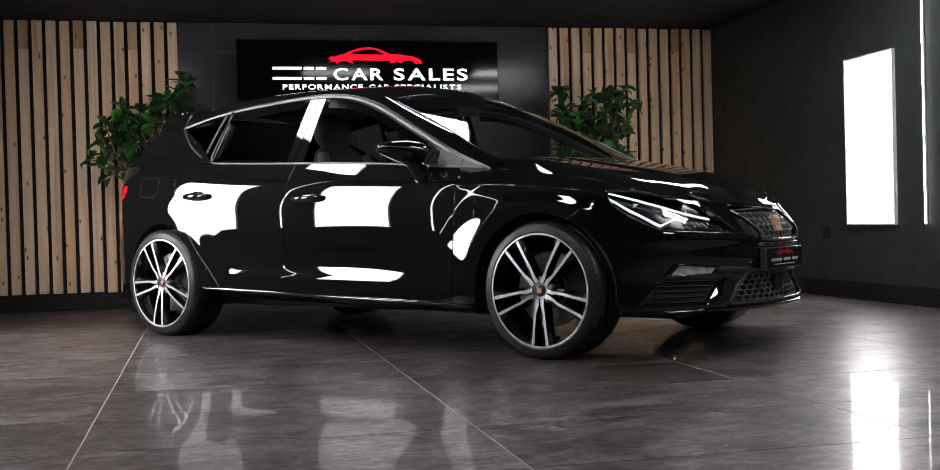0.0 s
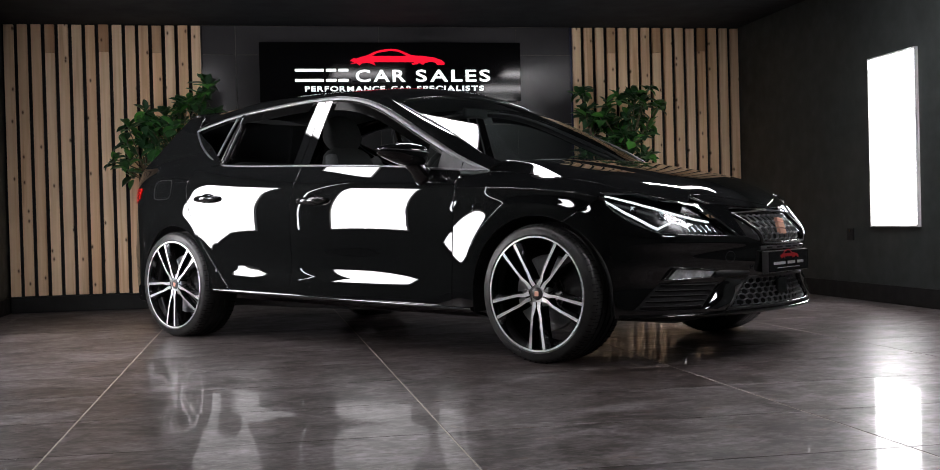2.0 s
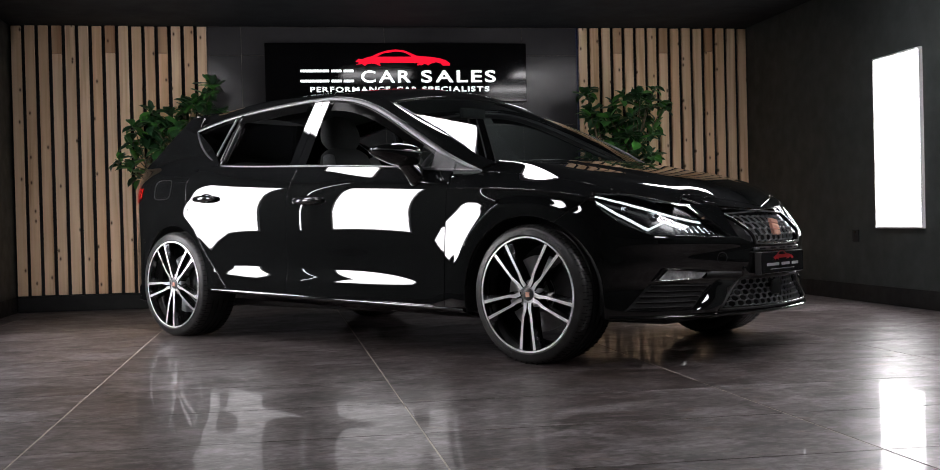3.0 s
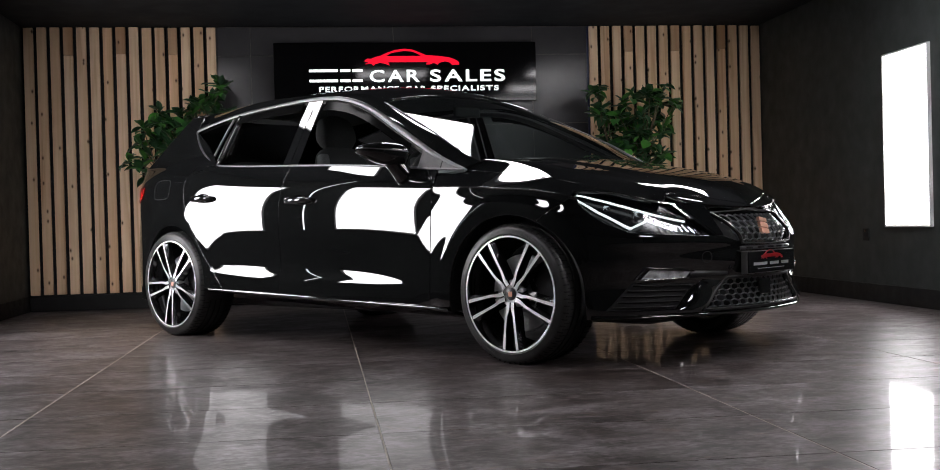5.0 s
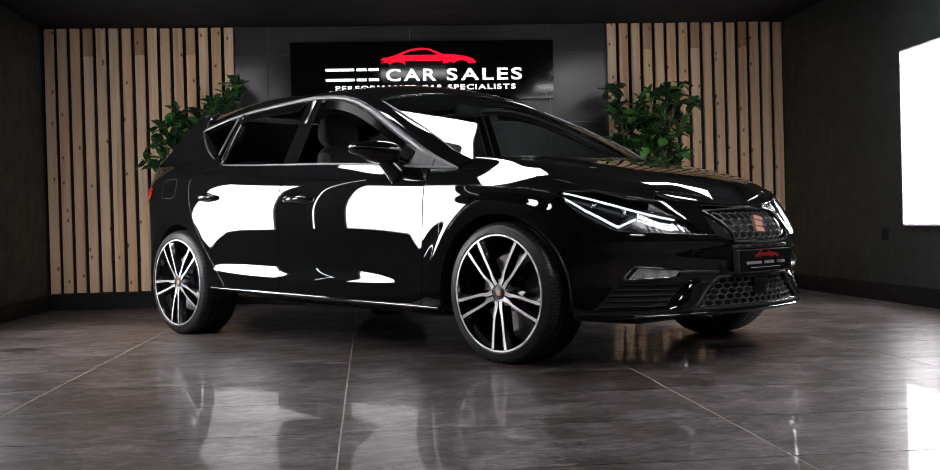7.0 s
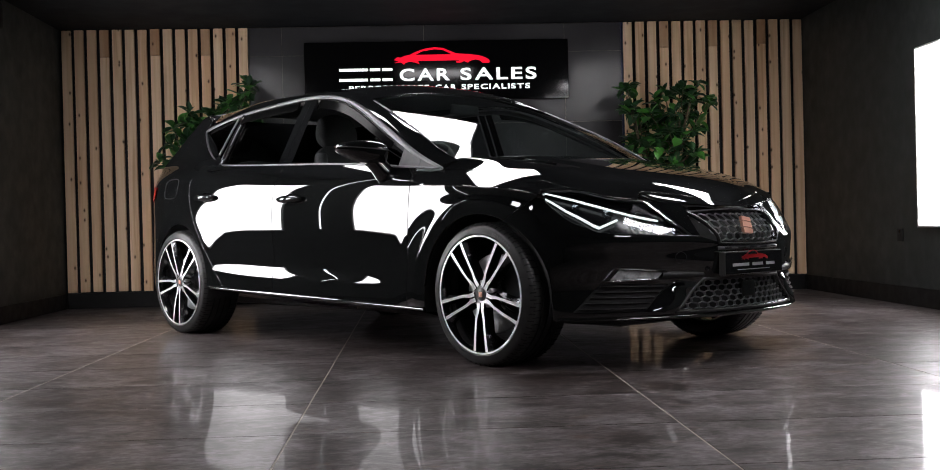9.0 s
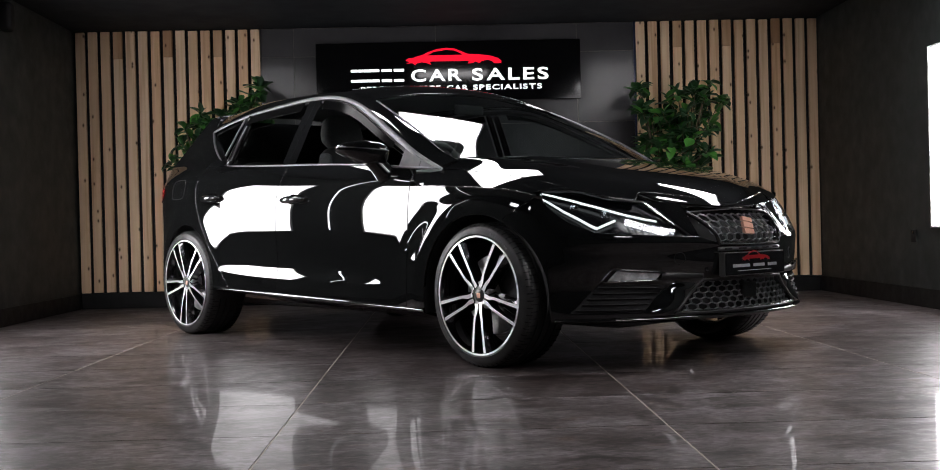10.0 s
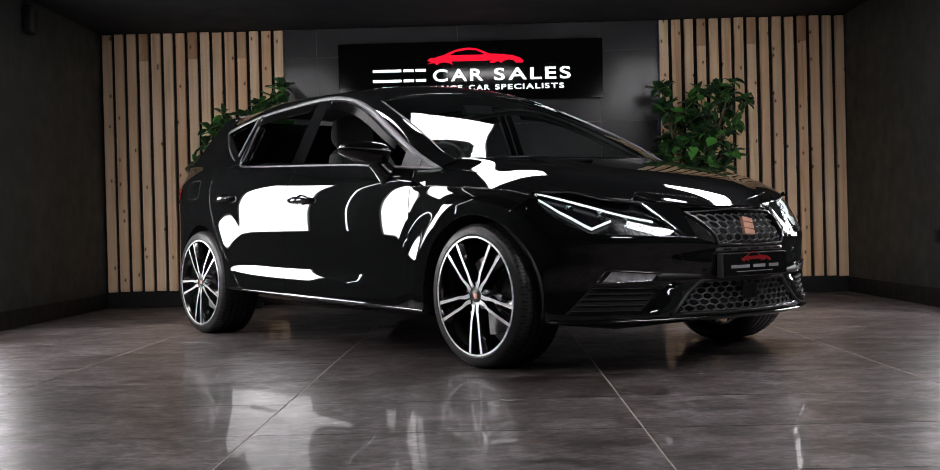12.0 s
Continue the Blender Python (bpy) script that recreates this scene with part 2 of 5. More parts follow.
def box(x0, x1, y0, y1, z0, z1, bevel=0.0, bm=None, segments=2):
    bm = bm or bmesh.new()
    r = bmesh.ops.create_cube(bm, size=1.0)
    vs = r["verts"]
    for v in vs:
        v.co = Vector(((x0 + x1) / 2 + v.co.x * (x1 - x0), (y0 + y1) / 2 + v.co.y * (y1 - y0), (z0 + z1) / 2 + v.co.z * (z1 - z0)))
    if bevel:
        es = list({e for v in vs for e in v.link_edges})
        bmesh.ops.bevel(bm, geom=es, offset=bevel, segments=segments, affect="EDGES", profile=0.5)
    return bm


def tube(points, radius, sides=8, bm=None, closed=False):
    """A round bar along points."""
    bm = bm or bmesh.new()
    pts = [Vector(p) for p in points]
    rad = radius if isinstance(radius, (list, tuple)) else [radius] * len(pts)
    rings = []
    n = len(pts)
    ref = None
    for i, p in enumerate(pts):
        a, c = (pts[i - 1] if i or closed else p), (pts[(i + 1) % n] if i < n - 1 or closed else p)
        d = (c - a).normalized()
        if ref is None:
            ref = Vector((0, 0, 1)) if abs(d.z) < 0.9 else Vector((1, 0, 0))
        s = d.cross(ref)
        if s.length < 1e-5:
            s = d.cross(Vector((1, 0, 0)))
        s.normalize()
        u = s.cross(d).normalized()
        ref = u
        rings.append([bm.verts.new(p + (s * math.cos(k * 2 * math.pi / sides) + u * math.sin(k * 2 * math.pi / sides)) * rad[i]) for k in range(sides)])
    for i in range(n if closed else n - 1):
        a, c = rings[i], rings[(i + 1) % n]
        for k in range(sides):
            bm.faces.new((a[k], a[(k + 1) % sides], c[(k + 1) % sides], c[k]))
    if not closed:
        bm.faces.new(rings[0][::-1])
        bm.faces.new(rings[-1])
    return bm


def prism(outline, y0, y1, bm=None, axis="y"):
    """A flat outline in x, z (or x, y) pulled from y0 to y1."""
    bm = bm or bmesh.new()
    put = (lambda a, b, d: (a, d, b)) if axis == "y" else (lambda a, b, d: (a, b, d)) if axis == "z" else (lambda a, b, d: (d, a, b))
    f = [bm.verts.new(put(a, b, y0)) for a, b in outline]
    k = [bm.verts.new(put(a, b, y1)) for a, b in outline]
    bm.faces.new(f)
    bm.faces.new(k[::-1])
    for i in range(len(outline)):
        j = (i + 1) % len(outline)
        bm.faces.new((f[i], k[i], k[j], f[j]))
    bmesh.ops.recalc_face_normals(bm, faces=bm.faces[:])
    return bm


def lathe(profile, steps=64, bm=None, axis="y"):
    """Turns (radius, along) pairs about the y axis."""
    bm = bm or bmesh.new()
    rings = []
    for i in range(steps):
        a = 2 * math.pi * i / steps
        rings.append([bm.verts.new((r * math.cos(a), y, r * math.sin(a))) for r, y in profile])
    for i in range(steps):
        a, c = rings[i], rings[(i + 1) % steps]
        for k in range(len(profile) - 1):
            bm.faces.new((a[k], a[k + 1], c[k + 1], c[k]))
    bmesh.ops.remove_doubles(bm, verts=bm.verts[:], dist=1e-6)
    bmesh.ops.recalc_face_normals(bm, faces=bm.faces[:])
    return bm


def spline(xs, ys):
    """A natural cubic spline through few points, straight beyond its ends."""
    xs, ys = np.array(xs, float), np.array(ys, float)
    n = len(xs)
    h = np.diff(xs)
    A, r = np.eye(n), np.zeros(n)
    for i in range(1, n - 1):
        A[i, i - 1], A[i, i], A[i, i + 1] = h[i - 1], 2 * (h[i - 1] + h[i]), h[i]
        r[i] = 6 * ((ys[i + 1] - ys[i]) / h[i] - (ys[i] - ys[i - 1]) / h[i - 1])
    m = np.linalg.solve(A, r)

    def f(x):
        if x <= xs[0]:
            return float(ys[0] + (x - xs[0]) * ((ys[1] - ys[0]) / h[0] - h[0] * m[1] / 6))
        if x >= xs[-1]:
            return float(ys[-1] + (x - xs[-1]) * ((ys[-1] - ys[-2]) / h[-1] + h[-1] * m[-2] / 6))
        i = min(int(np.searchsorted(xs, x)) - 1, n - 2)
        i = max(i, 0)
        a, b = xs[i + 1] - x, x - xs[i]
        return float((m[i] * a ** 3 + m[i + 1] * b ** 3) / (6 * h[i]) + (ys[i] / h[i] - m[i] * h[i] / 6) * a + (ys[i + 1] / h[i] - m[i + 1] * h[i] / 6) * b)
    return f


def line(xs, ys):
    return lambda x: float(np.interp(x, xs, ys))


def smoothstep(a, b, x):
    t = min(max((x - a) / (b - a), 0.0), 1.0)
    return t * t * (3 - 2 * t)


def patch(fn, nu, nv, flip=False, us=None, vs=None, skip=None, bm=None):
    """A sheet from fn(u, v), u and v from 0 to 1; skip(u, v) leaves cells out."""
    bm = bm or bmesh.new()
    us = us if us is not None else [i / nu for i in range(nu + 1)]
    vs = vs if vs is not None else [j / nv for j in range(nv + 1)]
    g = [[bm.verts.new(fn(u, v)) for v in vs] for u in us]
    for i in range(len(us) - 1):
        for j in range(len(vs) - 1):
            if skip and skip((us[i] + us[i + 1]) / 2, (vs[j] + vs[j + 1]) / 2):
                continue
            q = (g[i][j], g[i + 1][j], g[i + 1][j + 1], g[i][j + 1])
            bm.faces.new(q[::-1] if flip else q)
    loose = [v for v in bm.verts if not v.link_faces]
    bmesh.ops.delete(bm, geom=loose, context="VERTS")
    return bm


# ---- the room ----
X0, X1, Y0, Y1, ZC = -1.46, 4.69, -2.6, 9.42, 2.275


def structure(name, bm, mat, label, parent=None):
    return tagged(part(name, bm, mat, parent), label, name.split("_")[0], kind="structure")


structure("floor", box(X0 - 0.2, X1 + 0.2, Y0 - 0.2, Y1 + 0.2, -0.15, -0.0011), GROUT, "grey concrete-look floor of large polished tiles with pale joints")
FLOOR = bpy.data.objects["floor"]
structure("wall_north", box(X0 - 0.2, X1 + 0.2, Y1 + 0.03, Y1 + 0.2, 0, ZC + 0.2), FELT, "black back wall behind the wooden battens")
structure("wall_west", box(X0 - 0.2, X0, Y0, Y1 + 0.028, 0, ZC + 0.2), WALL, "dark painted side wall of the showroom")
structure("wall_east", box(X1, X1 + 0.2, Y0, Y1 + 0.028, 0, ZC + 0.2), WALL, "dark painted side wall of the showroom")
structure("wall_south", box(X0, X1, Y0 - 0.2, Y0, 0, ZC + 0.2), WALL, "dark painted wall behind the camera")
structure("ceiling", box(X0, X1, Y0, Y1 + 0.028, ZC, ZC + 0.2), CEIL, "low black ceiling with a slight sheen")


def plinth(name, x0, x1, y0, y1):
    structure(name, box(x0, x1, y0, y1, 0, 0.125, 0.004), PLINTH, "black skirting board at the foot of the wall")


plinth("baseboard_north", X0 + 0.02, X1 - 0.02, Y1 - 0.03, Y1 + 0.028)
plinth("baseboard_west", X0, X0 + 0.015, Y0, Y1 - 0.032)
plinth("baseboard_east", X1 - 0.015, X1, Y0, Y1 - 0.032)


def batten_panel(name, x0, x1, count, offcuts):
    """Upright pine battens on a black felt backing."""
    root = tagged(new(name), "pale knotty pine battens on a black felt backing board", "slat wall", "slat walls")
    root.location = (x0, Y1, 0)
    part("backing", box(0, x1 - x0, 0.002, 0.028, 0.125, ZC - 0.003), FELT, root, "black felt board")
    pitch = (x1 - x0 - 0.072) / (count - 1)
    for i in range(count):
        w = 0.072 + random.uniform(-0.002, 0.002)
        a = i * pitch
        at = Vector((a + 0.036, -0.030 + random.uniform(-0.002, 0.001), 0.131 + random.uniform(-0.003, 0.004)))
        top = ZC - 0.137 - random.uniform(0, 0.004)
        # some battens are pieced out with an offcut under the ceiling
        cut = random.uniform(0.17, 0.23) if i in offcuts else 0.0
        part("batten", box(-w / 2, w / 2, 0, 0.032, 0, top - cut, 0.003), PINE, root).location = at
        if cut:
            part("batten", box(-w / 2, w / 2, 0, 0.032, 0, cut - 0.0015, 0.0015), PINEDARK, root, "darker pine offcut").location = at + Vector((0, -0.001, top - cut + 0.0015))
    return root


batten_panel("slat_wall", -1.438, 0.064, 15, (3, 7, 11))
batten_panel("slat_wall", 3.172, 4.682, 15, (3, 7, 11))

# charcoal tiles between the battens
TILEWALL = structure("wall_tiles", box(0.066, 3.170, Y1 + 0.006, Y1 + 0.029, 0.13, ZC - 0.002), GROUT, "glossy charcoal wall tiles with thin joints")
cols = [0.068, 0.34, 1.51, 2.68, 3.168]
rows_z = [0.131, 0.86, 1.45, 2.035, ZC - 0.004]
for i in range(4):
    for j in range(4):
        part("tile", box(cols[i] + 0.0012, cols[i + 1] - 0.0012, Y1 - 0.004, Y1 + 0.007, rows_z[j] + 0.0012, rows_z[j + 1] - 0.0012, 0.001), BACKTILE, TILEWALL)


structure("trim_east", box(3.1515, 3.1685, Y1 - 0.012, Y1 - 0.0045, 0.13, ZC - 0.004), material("navy_edge_tape", (0.010, 0.016, 0.06), 0.4), "narrow navy blue edge strip beside the battens")


def light_panel(w, h, depth=0.025):
    """A backlit panel facing +x, its middle at the origin."""
    root = new("light_panel")
    f = 0.014
    bm = bmesh.new()
    box(0, depth, -w / 2, w / 2, h / 2 - f, h / 2, 0.002, bm)
    box(0, depth, -w / 2, w / 2, -h / 2, -h / 2 + f, 0.002, bm)
    box(0, depth, -w / 2, -w / 2 + f, -h / 2 + f, h / 2 - f, 0.002, bm)
    box(0, depth, w / 2 - f, w / 2, -h / 2 + f, h / 2 - f, 0.002, bm)
    part("frame", bm, WHITEFRAME, root, "thin white frame")
    part("diffuser", box(0.004, depth - 0.006, -w / 2 + f + 0.001, w / 2 - f - 0.001, -h / 2 + f + 0.001, h / 2 - f - 0.001), PANEL, root, "glowing white diffuser")
    return tagged(root, "bright white backlit light panel on the dark wall", "light panel", "wall light panels")


def led_strip(h):
    root = new("led_strip")
    part("channel", box(0, 0.012, -0.008, 0.008, 0, h, 0.002), WHITEFRAME, root, "slim aluminium channel")
    part("tube", box(0.013, 0.018, -0.005, 0.005, 0.004, h - 0.004, 0.001), STRIP, root, "glowing white strip")
    return tagged(root, "upright glowing white light strip on the wall", "light strip", "wall light strips")


PW, PH, PZ = 0.582, 1.165, 1.103
PANEL_Y = (6.942, 5.80)
STRIP_Y = (6.34, 5.225)
first = light_panel(PW, PH)
first.matrix_basis = pose(X1, PANEL_Y[0], PZ, 0, 0, 180)
for y in PANEL_Y:
    copy_thing(first, pose(X0, y, PZ))
first = led_strip(1.72)
first.matrix_basis = pose(X1, STRIP_Y[0], 0.525, 0, 0, 180)
for y in STRIP_Y:
    copy_thing(first, pose(X0, y, 0.525))


def ceiling_panel(w, d, light):
    root = new("ceiling_light")
    f = 0.014
    bm = bmesh.new()
    box(-w / 2, w / 2, d / 2 - f, d / 2, -0.03, 0, 0.002, bm)
    box(-w / 2, w / 2, -d / 2, -d / 2 + f, -0.03, 0, 0.002, bm)
    box(-w / 2, -w / 2 + f, -d / 2 + f, d / 2 - f, -0.03, 0, 0.002, bm)
    box(w / 2 - f, w / 2, -d / 2 + f, d / 2 - f, -0.03, 0, 0.002, bm)
    part("frame", bm, WHITEFRAME, root, "thin white frame")
    part("diffuser", box(-w / 2 + f + 0.001, w / 2 - f - 0.001, -d / 2 + f + 0.001, d / 2 - f - 0.001, -0.025, -0.003), light, root, "glowing white diffuser")
    return tagged(root, "bright white light panel under the black ceiling", "ceiling light", "ceiling lights")


first = ceiling_panel(0.76, 0.48, CPANEL)
first.location = (1.68, 6.50, ZC)
east = ceiling_panel(0.76, 0.48, CPANEL_EAST)
east.location = (3.56, 6.47, ZC)
for y in (6.47, 5.10, 3.62, 1.75):
    copy_thing(first, pose(-0.30, y, ZC))
    if y < 6:
        copy_thing(east, pose(3.56, y, ZC))

# ---- the sign ----
SIGNBLACK = material("black_acrylic", (0.003, 0.003, 0.0035), 0.07, 0.0, 0.0, 0.3)
SIGNWHITE = glow("lit_white_letter", 1.15, (0.93, 1.0, 0.99))
SIGNRED = glow("lit_red_outline", 0.9, (1.0, 0.002, 0.03), (0.5, 0.0, 0.01))

# ---- the car: its skin as functions of place (x ahead, y to its left, z up, from the middle of the wheelbase) ----
CAR = tagged(new("hatchback_car"), "glossy black five-door hatchback car parked on the tiled floor", "car")
CAR.matrix_basis = pose(1.5115, 6.410, 0, 0, 0, -50.25)
AXLE, HUBZ, ARCH, TYRE_R = 1.319, 0.3075, 0.346, 0.309

_plan = [(2.085, 0.0), (2.066, 0.20), (2.012, 0.38), (1.932, 0.55), (1.842, 0.685), (1.718, 0.785), (1.55, 0.850), (1.30, 0.884), (0.85, 0.893),
         (0.0, 0.897), (-0.75, 0.893), (-1.30, 0.880), (-1.62, 0.845), (-1.86, 0.765), (-2.0, 0.62), (-2.06, 0.35), (-2.075, 0.0)]
_full = [(x, -y) for x, y in _plan[2:0:-1]] + _plan + [(x, -y) for x, y in _plan[-2:-4:-1]]
_len = [0.0]
for (ax, ay), (bx, by) in zip(_full, _full[1:]):
    _len.append(_len[-1] + math.hypot(bx - ax, by - ay))
_sx, _sy = spline(_len, [p[0] for p in _full]), spline(_len, [p[1] for p in _full])
_s0, _s1 = _len[2], _len[-3]
_tab = [(_sx(_s0 + (_s1 - _s0) * i / 600), _sy(_s0 + (_s1 - _s0) * i / 600)) for i in range(601)]
_tx, _ty = np.array([p[0] for p in _tab]), np.array([p[1] for p in _tab])


def plan_y(x):
    return float(np.interp(x, _tx[::-1], _ty[::-1]))


def plan_s(x):
    """How far along the outline, 0 at the nose and 1 at the tail."""
    return float(np.interp(-x, -_tx, np.linspace(0, 1, 601)))


crease_z = spline([-2.0, -1.3, -0.85, -0.22, 0.42, 0.9, 1.17, 1.34, 1.45, 1.56, 1.65, 1.9], [0.885, 0.868, 0.842, 0.818, 0.806, 0.790, 0.779, 0.765, 0.755, 0.738, 0.716, 0.635])
belt_z = spline([-1.5, -0.95, -0.3, 0.31, 0.56, 0.75, 1.05], [1.03, 0.987, 0.953, 0.922, 0.903, 0.886, 0.864])
crease_roll = lambda r: 0.5 * 0.19 / 0.13 * max(r + 0.13, 0.0) ** 2
ROLL = crease_roll(0.0)


def crease_in(x):
    """How far the crease of the doors lies inside the widest line; it fades out over the front wing."""
    return smoothstep(1.15, 0.85, x)


low_a = spline([-0.64, -0.56, -0.50, -0.465], [0.006, 0.0, 0.0, 0.0])
low_b = spline([-0.465, -0.448, -0.40, -0.34, -0.28, -0.22, -0.10, 0.0], [0.0, 0.0065, 0.0145, 0.0125, 0.0055, 0.0012, 0.0, 0.0])
upper = spline([0.0, 0.03, 0.07, 0.11, 0.15, 0.20], [0.0, 0.0085, 0.0275, 0.0500, 0.0755, 0.108])


def arch_flare(dx, z, height):
    """How far the skin swells round a wheel arch: a flat lip, a soft edge and a hollow slope outside it."""
    q = math.hypot(dx, z - HUBZ)
    if q > 0.62:
        return 0.0
    d = (q - 0.412) / 0.20
    lip = height + 0.05 * (q - 0.412)
    slope = height * max(1 - d, 0) ** 2
    e = 0.0035
    return 0.5 * (lip + slope - math.sqrt((lip - slope) ** 2 + e * e) + e * max(0, 1 - max(d, 0) * 1.0)) * smoothstep(0.02, 0.30, z) * smoothstep(0.62, 0.58, q)


def side_y(x, z):
    """Half width of the body at x and z, below the windows."""
    zc = crease_z(x)
    r = z - zc
    fade = 0.85 * smoothstep(0.95, 0.15, x) * smoothstep(-1.10, -0.55, x)
    if r >= 0:
        d = upper(min(r, 0.2))
    elif r > -0.465:
        d = low_b(r) * fade
    else:
        d = low_a(max(r, -0.64))
    y = plan_y(x) - d - crease_in(x) * crease_roll(min(r, 0.0))
    for ax in (AXLE, -AXLE):
        y += arch_flare(x - ax, z, 0.019 if ax > 0 else 0.011) * smoothstep(-0.004, 0.092, zc - z)
    return y


def house_y(x, z):
    """Half width at the windows and pillars."""
    return 0.812 - 0.47 * (z - 0.95) - 0.022 * (x + 0.2) ** 2 - 0.05 * max(z - 1.2, 0) - 0.03 * smoothstep(-1.2, -1.9, x)


top_z = spline([-2.02, -1.9, -1.72, -1.4, -1.0, -0.5, -0.1, 0.2, 0.55, 0.95], [0.98, 1.13, 1.318, 1.375, 1.405, 1.413, 1.397, 1.355, 1.185, 0.945])
hood_z = spline([0.85, 1.1, 1.25, 1.4, 1.7, 1.88, 2.0, 2.06], [0.955, 0.926, 0.901, 0.872, 0.803, 0.737, 0.672, 0.632])


facet_slope = spline([0.86, 0.93, 1.0, 1.08, 1.2, 1.35, 1.5, 1.6, 1.9], [2.0, 1.42, 1.05, 0.77, 0.60, 0.545, 0.50, 0.48, 0.45])


def roof(x, y):
    """The upper skin: windscreen, roof and rear window."""
    k = abs(y) / 0.62
    return top_z(x) - 0.055 * k ** 2.4 - 0.014 * k * k


lamp_top_x = spline([0.0, 0.20, 0.34, 0.47, 0.60, 0.70, 0.80], [2.005, 1.980, 1.925, 1.868, 1.795, 1.705, 1.600])


def hood(x, y):
    """Bonnet and the top of the wings: a flat crown, and a slanting facet from its edge down to the wing's crease."""
    k = abs(y)
    d = max(plan_y(x) - ROLL * crease_in(x) - k, 0.0)
    f = crease_z(x) + facet_slope(x) * d - 0.45 * smoothstep(0.9, 1.1, x) * min(d, 0.25) ** 2
    c = hood_z(x) + 0.004 - (0.020 + 0.026 * smoothstep(1.45, 1.85, x)) * (y / 0.7) ** 2
    ridge = 0.40 - 0.12 * smoothstep(0.9, 2.0, x)
    c += 0.007 * (1 - smoothstep(-0.04, 0.10, k - ridge)) * smoothstep(0.85, 1.0, x) * (1 - 0.8 * smoothstep(1.7, 2.05, x))
    lip = (0.009 + 0.034 * min(k, 0.40)) * smoothstep(-0.14, 0.01, x - lamp_top_x(min(k, 0.80))) * smoothstep(0.70, 0.48, k)
    return 0.5 * (f + c - math.sqrt((f - c) ** 2 + 0.009 ** 2)) - lip


nose = spline([0.16, 0.215, 0.30, 0.42, 0.49, 0.54, 0.57, 0.60, 0.63, 0.70, 0.76], [-0.05, 0.0, -0.018, -0.007, -0.001, 0.001, -0.015, -0.047, -0.085, -0.185, -0.30])


def front(s, z):
    """The nose, wrapped round its corners: s from 0 in the middle, 1 at the tail."""
    i = _s0 + (_s1 - _s0) * s
    x, y = _sx(i), _sy(i)
    w = smoothstep(1.56, 1.98, x)
    n = nose(z)
    x2 = x + n * w
    y2 = y * (1 + (0.30 * n) * w)
    if z < 0.5:
        y2 -= (1 - w) * low_a(max(-0.64, min(-0.465, z - crease_z(x)))) if z - crease_z(x) < -0.465 else 0
    for ax in (AXLE,):
        y2 += arch_flare(x2 - ax, z, 0.019) * smoothstep(1.80, 1.50, x2) * smoothstep(-0.004, 0.092, crease_z(min(x2, 1.9)) - z)
    return x2, y2


def front_at(y, z):
    """The nose's x at a given y and z."""
    lo, hi = 0.0, 0.24
    for _ in range(30):
        mid = (lo + hi) / 2
        if front(mid, z)[1] < abs(y):
            lo = mid
        else:
            hi = mid
    return front(lo, z)[0]


def arch_z(x):
    """Height of the wheel arch's edge over x, or None beside it."""
    for ax in (AXLE, -AXLE):
        if abs(x - ax) < ARCH:
            return HUBZ + math.sqrt(max(ARCH ** 2 - (x - ax) ** 2, 0))
    return None


LIP = 0.0022


def panel(name, bm, mat, label="", thick=0.014, parent=None, angle=None):
    """A skin panel, its edges rounded and folded inwards by thick."""
    if thick:
        bm.normal_update()
        rim = [e for e in bm.edges if len(e.link_faces) == 1]
        away = collections.defaultdict(Vector)
        for e in rim:
            lp = e.link_loops[0]
            d = (lp.link_loop_next.vert.co - lp.vert.co).cross(lp.face.normal).normalized()
            for v in e.verts:
                away[v] += d
        rings = {}
        for v, d in away.items():
            n, d = v.normal.copy(), d.normalized() * LIP
            rings[v] = [bm.verts.new(v.co + d * math.sin(a) - n * LIP * (1 - math.cos(a))) for a in (0, 0.52, 1.05, 1.57)]
            rings[v].append(bm.verts.new(v.co + d - n * thick))
        for e in rim:
            lp = e.link_loops[0]
            a, b = rings[lp.vert], rings[lp.link_loop_next.vert]
            for k in range(4):
                bm.faces.new((b[k], a[k], a[k + 1], b[k + 1]))
    return part(name, bm, mat, parent or CAR, label, True, angle)


def columns(a, b, n, *ends):
    """Steps from a to b, closer together near the given ends."""
    xs = {a + (b - a) * i / n for i in range(n + 1)}
    for e in ends:
        for k in (0.0005, 0.002, 0.005, 0.01, 0.018, 0.028):
            xs |= {x for x in (e - k, e + k) if a < x < b}
        if a < e < b:
            xs.add(e)
    return sorted(xs)


sill_z = lambda x: 0.262 - 0.028 * x
b_gap = spline([0.2, 0.28, 0.55, 0.80, 0.95], [-0.296, -0.293, -0.283, -0.272, -0.248])
f_gap = spline([0.2, 0.55, 0.90], [0.838, 0.849, 0.860])
r_gap = spline([0.24, 0.29, 0.33, 0.45, 0.586, 0.70, 0.789, 0.89, 0.97, 1.06], [-0.775, -0.805, -0.835, -0.945, -1.061, -1.130, -1.175, -1.200, -1.165, -1.05])


def door(name, side, rear, ahead, nx, nz):
    """A door skin between two upright gaps."""
    def fn(u, v):
        za = sill_z(0) - 0.012
        z = za
        for _ in range(4):
            x = rear(z) + 0.003 + (ahead(z) - rear(z) - 0.006) * u
            lo, hi = sill_z(x) + 0.004, belt_z(x) - 0.006
            z = lo + (hi - lo) * v
        return (x, side * side_y(x, z), z)
    vs = [i / nz for i in range(nz + 1)]
    return panel(name, patch(fn, nx, nz, flip=side > 0, vs=vs), PAINT)


